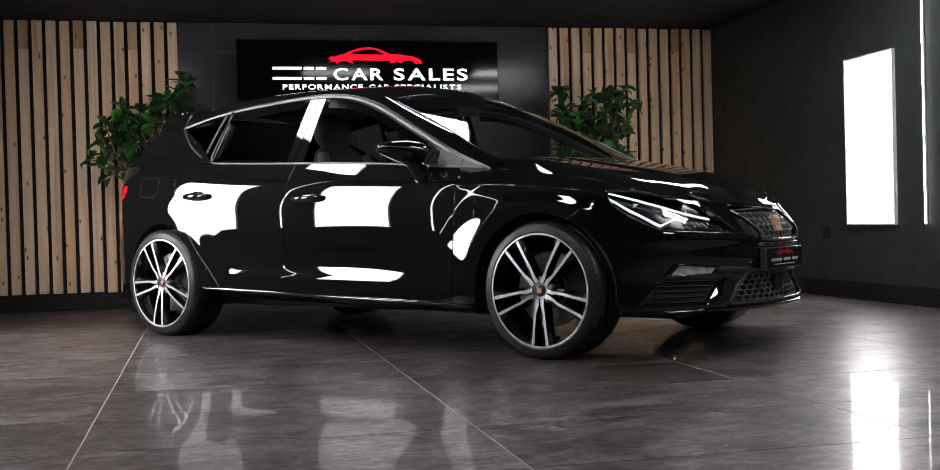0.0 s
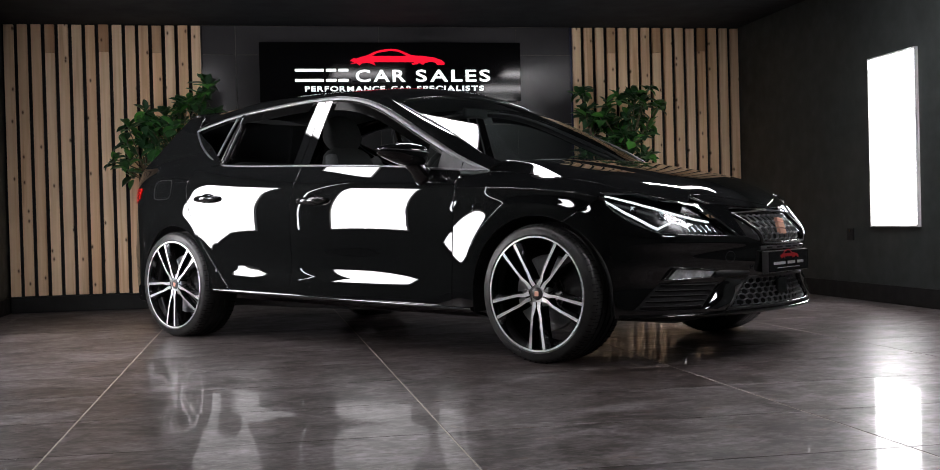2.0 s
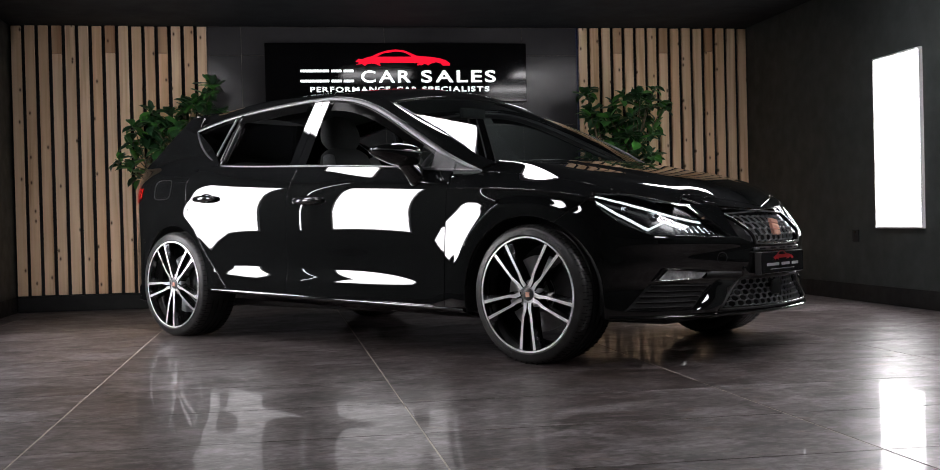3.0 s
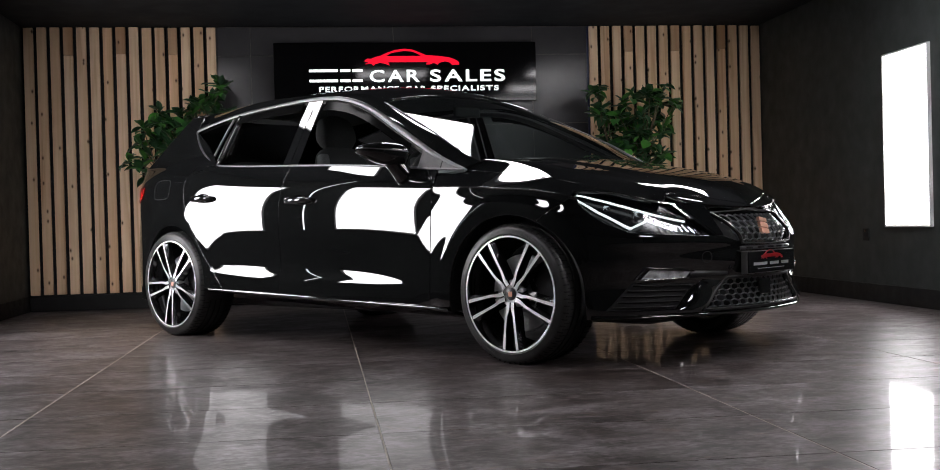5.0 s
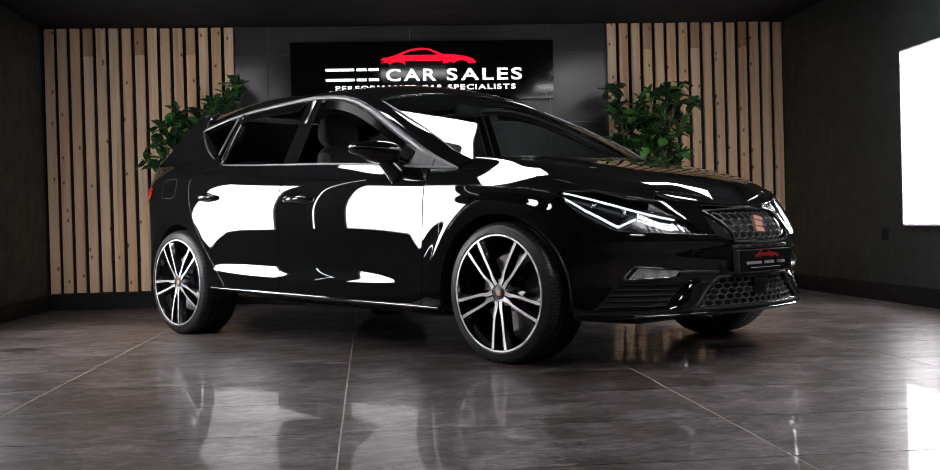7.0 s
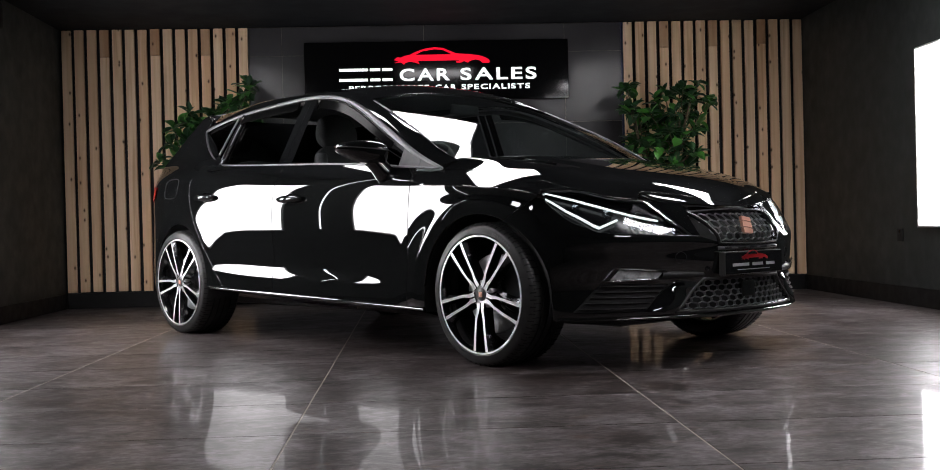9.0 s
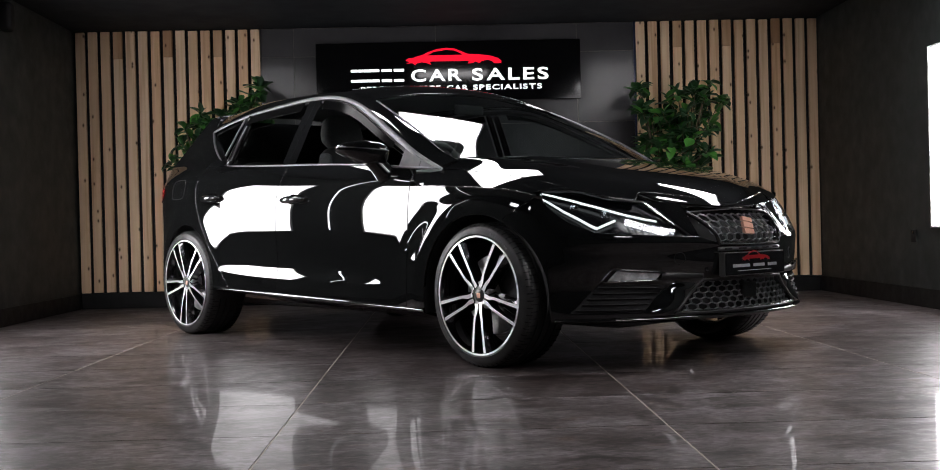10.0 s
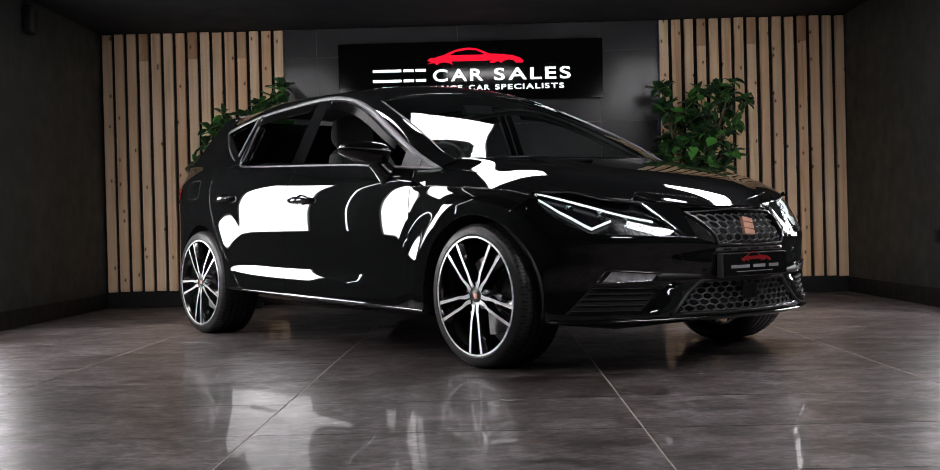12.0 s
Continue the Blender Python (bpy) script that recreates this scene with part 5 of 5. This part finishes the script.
    # door mirror
    def shell(a0, a1, grow):
        """Part of the mirror's shell between two angles round its length, from its foot to its pointed outer end."""
        def fn(u, v):
            q = -1 + 2 * u
            end = max(1 - abs(q) ** 5, 0.0) ** 0.5
            b = (0.047 - 0.020 * smoothstep(-0.2, 1.0, q)) * end + 0.001
            d = (0.070 - 0.016 * smoothstep(0.0, 1.0, q)) * end + 0.001
            a = radians(a0 + (a1 - a0) * v)
            ca, sa = math.cos(a), math.sin(a)
            ca, sa = math.copysign(abs(ca) ** 0.75, ca), math.copysign(abs(sa) ** 0.85, sa)
            return (0.0 - 0.040 * q + (d + grow) * ca, side * 0.112 * q, 0.010 * q + (b + grow) * (sa if sa > 0 else (1.25 - 0.30 * q) * sa))
        return patch(fn, 30, 20, flip=side < 0)
    mir = part("door_mirror", shell(-14, 194, 0.0), PAINT, CAR, "gloss black door mirror", True)
    mir.location = (0.600, side * 0.962, 0.968)
    part("housing", shell(192, 348, -0.0015), GLOSSBLACK, mir, "black lower housing", True)
    arm = tube([(0.010, side * -0.045, -0.030), (0.018, side * -0.065, -0.052), (0.028, side * -0.085, -0.078), (0.036, side * -0.105, -0.105), (0.040, side * -0.125, -0.125)], [0.040, 0.042, 0.044, 0.048, 0.054], 18)
    part("arm", arm, GLOSSBLACK, mir, "dark mirror foot", True)
    part("mirror_trim", tube([(-0.040 * q + (0.071 - 0.016 * smoothstep(0.0, 1.0, q)) * max(1 - abs(q) ** 5, 0) ** 0.5 * 0.995, side * 0.112 * q, 0.010 * q + 0.006) for q in [-0.85 + 1.84 * i / 30 for i in range(31)]], 0.0028, 6), CHROME, mir, "slim indicator strip", True)
    # tail: loops round the back corner
    def tail(u, v, zt0, zt1, out=0.0):
        s = plan_s(-1.795) + (1 - plan_s(-1.795)) * u
        i = _s0 + (_s1 - _s0) * s
        z = zt0 + (zt1 - zt0) * v
        k = smoothstep(-1.78, -2.0, _sx(i))
        x = _sx(i) + k * (0.10 * smoothstep(0.6, 0.92, z) - 0.03 * smoothstep(0.3, 0.5, z) * (1 - smoothstep(0.5, 0.62, z)))
        y = _sy(i) - (1 - k) * (plan_y(-1.8) - side_y(-1.8, z)) - k * upper(min(max(z - 0.87, 0), 0.1))
        return (x, side * (y + out), z)
    patch(lambda u, v: tail(u, v, 0.20, 0.60), 40, 20, flip=side < 0, bm=tail_low)
    patch(lambda u, v: tail(u, v, 0.604, 0.905), 40, 14, flip=side < 0, bm=tail_high)
    def tl(u, v):
        x = -1.735 - 0.085 * u + 0.03 * (1 - u) * v
        z = 0.795 + 0.092 * v + 0.03 * (1 - u) * (1 - v)
        return (x, side * (side_y(x, z) + 0.004), z)
    part("tail_lamp", patch(tl, 16, 8, flip=side < 0), REDLENS, CAR, "red tail lamp", True)
    part("tail_lamp", patch(lambda u, v: tail(0.30 * u, v, 0.80, 0.895, 0.005), 16, 8, flip=side < 0), REDLENS, CAR, "red tail lamp", True)
    # fuel flap line
    if side < 0:
        loop = []
        for i in range(36):
            a = 2 * math.pi * i / 36
            x, z = -1.45 + 0.095 * math.copysign(abs(math.cos(a)) ** 0.5, math.cos(a)), 0.868 + 0.058 * math.copysign(abs(math.sin(a)) ** 0.5, math.sin(a))
            k = smoothstep(0.90, 1.10, z)
            loop.append((x, side * ((side_y(x, z) * (1 - k) + house_y(x, z) * k) + 0.0006), z))
        part("fuel_flap", tube(loop, 0.0016, 5, closed=True), FELT, CAR, "seam of the fuel flap", True)

panel("rear_bumper", tail_low, PAINT)
panel("tailgate", tail_high, PAINT)
# tailgate glass, upper tail and spoiler
def hatch(u, v):
    z = 0.905 + (1.315 - 0.905) * v
    x = c_back(z)
    k = smoothstep(0.90, 1.10, z)
    yy = (side_y(x, z) * (1 - k) + house_y(x, z) * k)
    w = -1 + 2 * u
    return (x - 0.06 * (1 - abs(w) ** 2.5), w * yy, z)


panel("tailgate_window", patch(hatch, 30, 16, flip=False), GLOSSBLACK, "dark rear window", 0)


def spoiler(u, v):
    w = -1 + 2 * u
    y = w * 0.535
    x = -1.515 - 0.10 * v * (1 - 0.25 * w * w)
    return (x, y, roof(x + 0.04 * v, y) + 0.005 - 0.004 * v)


panel("roof_spoiler", patch(spoiler, 30, 6), PAINT, "", 0.02)

# scuttle under the windscreen
panel("scuttle", patch(lambda u, v: (1.0 + 0.19 * u, -0.70 + 1.40 * v, hood(1.0 + 0.19 * u, -0.70 + 1.40 * v) - 0.012), 8, 40), TRIM, "black plastic scuttle", 0)

# ---- car: inside ----
dash = bmesh.new()
DASHGREY = varied(material("soft_dark_grey_dash", rough=0.7), 90.0, (0.13, 0.145, 0.142), (0.18, 0.195, 0.19), bumps=0.2)
box(0.42, 1.06, -0.66, 0.66, 0.62, 0.885, 0.06, dash, 4)
part("dashboard", dash, DASHGREY, CAR, "black dashboard", True, 40)
part("cabin_floor", box(-1.5, 0.9, -0.70, 0.70, 0.26, 0.30), TRIM, CAR)
part("headlining", patch(lambda u, v: (-1.5 + 1.7 * u, (-1 + 2 * v) * 0.52, roof(-1.5 + 1.7 * u, (-1 + 2 * v) * 0.52) - 0.035), 16, 12), GREYCLOTH, CAR, "grey headlining", True)


def seat(x, y, name):
    root = part(name, box(-0.26, 0.24, -0.25, 0.25, 0.36, 0.53, 0.06, segments=4), CLOTH, CAR, "dark cloth front seat", True, 40)
    root.location = (x, y, 0)
    def loft(heights, half, thick, depth=0.0):
        """A cushion: rounded rings stacked up z, half as wide as half(z) and thick(z) deep."""
        bm = bmesh.new()
        rings = []
        for z in heights:
            a, b = half(z), thick(z)
            rings.append([bm.verts.new((depth + b * math.copysign(abs(math.cos(q)) ** 0.6, math.cos(q)), a * math.copysign(abs(math.sin(q)) ** 0.6, math.sin(q)), z)) for q in [2 * math.pi * i / 28 for i in range(28)]])
        for p, q in zip(rings, rings[1:]):
            for i in range(28):
                bm.faces.new((p[i], p[(i + 1) % 28], q[(i + 1) % 28], q[i]))
        bm.faces.new(rings[0][::-1])
        bm.faces.new(rings[-1])
        return bm
    o = part("backrest", loft([0.60 * i / 24 for i in range(25)], spline([0.0, 0.25, 0.42, 0.52, 0.58, 0.60], [0.23, 0.255, 0.235, 0.17, 0.12, 0.06]), spline([0.0, 0.3, 0.55, 0.60], [0.060, 0.060, 0.045, 0.015])), CLOTH, root, "dark cloth backrest", True)
    o.matrix_basis = pose(-0.22, 0, 0.50, 0, -16, 0)
    for sgn in (-1, 1):
        bol = tube([(0.045 + 0.018 * math.sin(math.pi * t), sgn * (0.225 + 0.012 * math.sin(math.pi * t) - 0.06 * smoothstep(0.6, 1.0, t)), 0.02 + 0.50 * t) for t in [i / 10 for i in range(11)]], [0.028 + 0.016 * math.sin(math.pi * (0.1 + 0.8 * i / 10)) for i in range(11)], 12)
        part("bolster", bol, GREYCLOTH, o, "grey side bolster", True)
    h = part("headrest", loft([0.20 * i / 16 for i in range(17)], spline([0.0, 0.03, 0.09, 0.15, 0.185, 0.20], [0.085, 0.115, 0.128, 0.115, 0.08, 0.03]), spline([0.0, 0.04, 0.15, 0.20], [0.025, 0.045, 0.042, 0.010])), CLOTH, root, "", True)
    h.matrix_basis = pose(-0.385, 0, 1.055, 0, -10, 0)
    return root


seat(-0.02, -0.36, "front_seat")
seat(-0.02, 0.36, "front_seat")
bench = bmesh.new()
box(-0.98, -0.55, -0.62, 0.62, 0.36, 0.54, 0.06, bench, 4)
box(-1.16, -0.98, -0.62, 0.62, 0.50, 1.02, 0.06, bench, 4)
part("rear_bench", bench, CLOTH, CAR, "dark rear bench", True, 40)
wheelring = tube([(0.185 * math.cos(a), 0, 0.185 * math.sin(a)) for a in [2 * math.pi * i / 40 for i in range(40)]], 0.016, 10, closed=True)
sw = part("steering_wheel", wheelring, TRIM, CAR, "black steering wheel", True)
sw.matrix_basis = pose(0.36, -0.36, 0.86, 0, 0, 90) @ pose(0, 0, 0, 25, 0, 0)
part("boss", box(-0.07, 0.07, -0.03, 0.02, -0.06, 0.05, 0.02), TRIM, sw)
part("spoke", box(-0.175, 0.175, -0.012, 0.008, -0.018, 0.018, 0.006), TRIM, sw)
mr = part("rear_view_mirror", box(-0.012, 0.016, -0.10, 0.10, -0.027, 0.027, 0.012), FELT, CAR, "black rear-view mirror")
mr.location = (0.27, 0, 1.235)
for side in (-1, 1):
    inner = patch(lambda u, v: (-1.1 + 1.95 * u, side * (0.74 + 0.02 * v), 0.30 + (belt_z(-1.1 + 1.95 * u) - 0.02 - 0.30) * v), 20, 4, flip=side < 0)
    panel("door_card", inner, TRIM, "black door lining", 0)
    arm = [Vector(screen_sheet(0.93 - 0.03 * i / 12 + 0.01 * side, 0.52 + 0.10 * side + 0.34 * i / 12 - 0.16)) + Vector((0.006, 0, 0.012)) for i in range(13)]
    part("wiper", tube(arm, 0.004, 6), FELT, CAR, "black wiper", True)
part("boot_lining", box(-1.85, -1.16, -0.60, 0.60, 0.34, 0.92, 0.04), TRIM, CAR)


# ---- sign on the back wall ----
def letters(text, height, width, x, z, mat, parent, bold, depth=0.012):
    """Lit capitals, each a mesh of its own, fitted into a width about x, on the line z."""
    size = height / 0.70
    made, adv = [], 0.0
    for ch in text:
        cu = bpy.data.curves.new("letter", "FONT")
        cu.body, cu.size, cu.extrude, cu.offset, cu.resolution_u = ch, size, depth / 2, bold, 6
        tmp = bpy.data.objects.new("letter", cu)
        scene.collection.objects.link(tmp)
        me = bpy.data.meshes.new_from_object(tmp)
        bpy.data.objects.remove(tmp)
        xs = [v.co.x for v in me.vertices]
        me.materials.clear()
        me.materials.append(mat)
        ob = new("letter", me)
        ob.parent = parent
        made.append((ob, adv - min(xs)))
        adv += max(xs) - min(xs) + size * 0.14
    k = width / (adv - size * 0.14)
    for ob, a in made:
        ob.matrix_basis = Matrix.Translation((x - width / 2 + a * k, -0.058, z)) @ pose(0, 0, 0, 90, 0, 0) @ Matrix.Diagonal((k, 1, 1, 1))


SIGN = tagged(part("sign", box(-1.088, 1.088, -0.05, 0, -0.245, 0.245, 0.003), SIGNBLACK), "black gloss sign with lit white letters and red car outline", "sign")
SIGN.location = (1.614, Y1 - 0.008, 1.886)
o = part("outline", outline_mesh(0.79, 0.010), SIGNRED, SIGN, "lit red car outline")
o.matrix_basis = pose(0.042, -0.051, 0.060) @ Matrix.Diagonal((1, 1, 0.80, 1))
# the trader's initials stand as plain lit bars
for x, w in ((-0.687, 0.235), (-0.510, 0.085), (-0.410, 0.085)):
    for z in (-0.079, 0.004):
        part("lit_bar", box(x - w / 2, x + w / 2, -0.064, -0.052, z, z + 0.022, 0.004), SIGNWHITE, SIGN, "plain lit white bar")
letters("CAR", 0.096, 0.412, -0.103, -0.079, SIGNWHITE, SIGN, 0.0022)
letters("SALES", 0.096, 0.628, 0.506, -0.079, SIGNWHITE, SIGN, 0.0022)
letters("PERFORMANCE", 0.040, 0.655, -0.398, -0.157, SIGNWHITE, SIGN, 0.0012, 0.008)
letters("CAR", 0.040, 0.172, 0.069, -0.157, SIGNWHITE, SIGN, 0.0012, 0.008)
letters("SPECIALISTS", 0.040, 0.566, 0.481, -0.157, SIGNWHITE, SIGN, 0.0012, 0.008)

# ---- plants ----
LEAF = material("glossy_leaf", (0.04, 0.13, 0.03), 0.38)
_n, _l, _b = nodes_of(LEAF)
_oi = _n.new("ShaderNodeObjectInfo")
_r = ramp(LEAF, _oi.outputs["Random"], [(0.0, (0.016, 0.058, 0.022)), (0.55, (0.030, 0.105, 0.030)), (0.85, (0.055, 0.20, 0.036)), (1.0, (0.095, 0.33, 0.05))])
_t = noise_node(LEAF, 22.0, 4.0)
_mx = _n.new("ShaderNodeMix")
_mx.data_type, _mx.blend_type = "RGBA", "MULTIPLY"
_mx.inputs[0].default_value = 0.5
_l.new(_r.outputs[0], _mx.inputs[6])
_l.new(_t.outputs["Color"], _mx.inputs[7])
_l.new(_mx.outputs[2], _b.inputs["Base Color"])
BARK = varied(material("grey_brown_stem", rough=0.8), 40.0, (0.06, 0.045, 0.03), (0.16, 0.12, 0.08), (1, 1, 0.2), bumps=0.5)
POT = varied(material("black_pot", rough=0.45), 20.0, (0.010, 0.010, 0.011), (0.02, 0.02, 0.021))
SOIL = varied(material("dark_soil", rough=0.95), 60.0, (0.01, 0.007, 0.005), (0.03, 0.022, 0.016), bumps=0.8)


def leaf_mesh(curl, wide):
    """One obovate leaf along +x, folded on its midrib and drooping at the tip."""
    bm = bmesh.new()
    rows = []
    for i in range(8):
        t = i / 7
        w = wide * max(0.02, math.sin(math.pi * min(1, t ** 1.15)) ** 0.75) * 0.5
        zc = 0.12 * t - curl * t * t
        x = t * (1 - 0.15 * curl * t)
        rows.append([bm.verts.new((x, k * w, zc + abs(k) * w * 0.35 + 0.02 * math.sin(9 * t) * abs(k))) for k in (-1, -0.5, 0, 0.5, 1)])
    for a, b in zip(rows, rows[1:]):
        for k in range(4):
            bm.faces.new((a[k], b[k], b[k + 1], a[k + 1]))
    bm.verts.ensure_lookup_table()
    me = bpy.data.meshes.new("leaf")
    bm.to_mesh(me)
    bm.free()
    me.polygons.foreach_set("use_smooth", [True] * len(me.polygons))
    me.materials.append(LEAF)
    return me


LEAVES = [leaf_mesh(c, w) for c, w in ((0.25, 0.60), (0.45, 0.66), (0.10, 0.55), (0.60, 0.64), (0.35, 0.52))]


def potted_plant(label, x, y, tips, seed, height):
    """Slender stems out of a pot, with whorls of leaves at the ends of their twigs."""
    rnd = random.Random(seed)
    root = tagged(new("potted_plant"), label, "plant", "potted plants")
    root.location = (x, y, 0)
    pot = lathe([(0.0, 0.0), (0.115, 0.0), (0.12, 0.006), (0.155, 0.27), (0.162, 0.275), (0.162, 0.30), (0.15, 0.30), (0.145, 0.27), (0.0, 0.262)], 40)
    pot.transform(Matrix.Rotation(radians(90), 4, "X"))
    part("pot", pot, POT, root, "round black plastic pot", True, 40)
    soil = lathe([(0.0, 0.263), (0.143, 0.264)], 24)
    soil.transform(Matrix.Rotation(radians(90), 4, "X"))
    part("soil", soil, SOIL, root)
    trunks = []
    for k in range(4):
        a = 2 * math.pi * k / 4 + 0.4
        pts = [Vector((0.03 * math.cos(a) + (0.02 + 0.13 * t ** 1.6) * math.cos(a) * t + 0.012 * math.sin(7 * t + k), 0.03 * math.sin(a) + 0.09 * t ** 1.5 * math.sin(a), 0.25 + (height * (0.60 + 0.07 * k) - 0.25) * t)) for t in [i / 10 for i in range(11)]]
        part("stem", tube(pts, [0.011 - 0.006 * i / 10 for i in range(11)], 7), BARK, root, "", True)
        trunks.append(pts)
    for tx, ty, tz in tips:
        tip = Vector((tx, ty, tz))
        base = min((p for q in trunks for p in q[4:]), key=lambda p: (p - tip).length + (0.4 if p.z > tz - 0.03 else 0))
        mid = (base + tip) / 2 + Vector((0, 0, -0.03 + 0.3 * abs(tx) * 0.2))
        part("twig", tube([base, base.lerp(mid, 0.6), mid.lerp(tip, 0.5), tip], [0.006, 0.005, 0.004, 0.003], 5), BARK, root, "", True)
        n = rnd.randint(9, 12)
        a0 = rnd.uniform(0, 6.28)
        for i in range(n):
            a = a0 + i * 2.4
            lift = rnd.uniform(-35, 50) if i < n - 2 else rnd.uniform(45, 80)
            ln = rnd.uniform(0.088, 0.142) * (0.8 if i >= n - 2 else 1)
            lf = new("leaf", LEAVES[rnd.randrange(5)])
            lf.parent = root
            at = tip + Vector((rnd.uniform(-0.012, 0.012), rnd.uniform(-0.012, 0.012), rnd.uniform(-0.05, 0.01)))
            lf.matrix_basis = Matrix.Translation(at) @ Euler((rnd.uniform(-0.5, 0.5), radians(-lift), a)).to_matrix().to_4x4() @ Matrix.Diagonal((ln, ln, ln, 1))
    return root


def crown(seed, n, w, d, z0, z1, low_left):
    """Ends of the twigs, spread through an uneven crown."""
    rnd = random.Random(seed)
    tips = []
    while len(tips) < n:
        x, y, z = rnd.uniform(-w, w), rnd.uniform(-d, d), rnd.uniform(z0, z1)
        k = (z - z0) / (z1 - z0)
        if (x / w) ** 2 + (y / d) ** 2 + (1.5 * (k - 0.5)) ** 4 > 1:
            continue
        if low_left and k > 0.80 + 0.25 * x / w:
            continue
        if all((Vector((x, y, z)) - Vector(t)).length > 0.072 for t in tips):
            tips.append((x, y, z))
    return tips


potted_plant("leafy green plant with broad glossy leaves before the battens", -0.19, 8.98, crown(5, 52, 0.40, 0.20, 0.95, 1.79, True), 3, 1.45)
potted_plant("bushy green plant with oval glossy leaves before the battens", 3.41, 8.98, crown(9, 54, 0.37, 0.20, 0.98, 1.76, False), 8, 1.40)

# ---- small fittings ----
sock = tagged(part("wall_socket", box(-0.010, 0, -0.043, 0.043, -0.043, 0.043, 0.003), PLINTH), "black wall socket plate on the dark wall", "socket")
sock.location = (X1, 7.54, 0.467)
for k in (-0.012, 0.012):
    part("pin_slot", box(-0.0115, -0.0095, k - 0.003, k + 0.003, -0.008, 0.004), FELT, sock)
part("switch", box(-0.013, -0.0095, -0.008, 0.008, 0.016, 0.034, 0.001), GLOSSBLACK, sock)
spk = tagged(new("wall_speaker"), "small black rounded speaker hung high on the dark wall", "speaker")
spk.location = (X0, 7.86, 2.115)
part("body", box(0.0, 0.09, -0.055, 0.055, -0.10, 0.10, 0.03, segments=4), PLINTH, spk, "black rounded case", True, 50)
part("bracket", box(0.001, 0.03, -0.02, 0.02, 0.101, 0.15, 0.004), TRIM, spk)

# ---- floor tiles ----
TX, TY = 1.155, 0.596
tile_x = [1.022 + TX * k for k in range(-3, 5)]
tile_y = [3.35 + TY * k for k in range(-11, 12)]
shared = {}
for i in range(len(tile_x) - 1):
    for j in range(len(tile_y) - 1):
        a, b = max(tile_x[i] + 0.0026, X0 - 0.1), min(tile_x[i + 1] - 0.0026, X1 + 0.1)
        c, d = max(tile_y[j] + 0.0017, Y0 - 0.1), min(tile_y[j + 1] - 0.0017, Y1 + 0.1)
        if b - a < 0.02 or d - c < 0.02:
            continue
        key = (round(b - a, 3), round(d - c, 3))
        if key not in shared:
            t = part("tile", box(-(b - a) / 2, (b - a) / 2, -(d - c) / 2, (d - c) / 2, -0.01, 0, 0.0012, segments=1), TILE, FLOOR)
            shared[key] = t.data
        else:
            t = new("tile", shared[key])
            t.parent = FLOOR
        t.location = ((a + b) / 2, (c + d) / 2, 0)
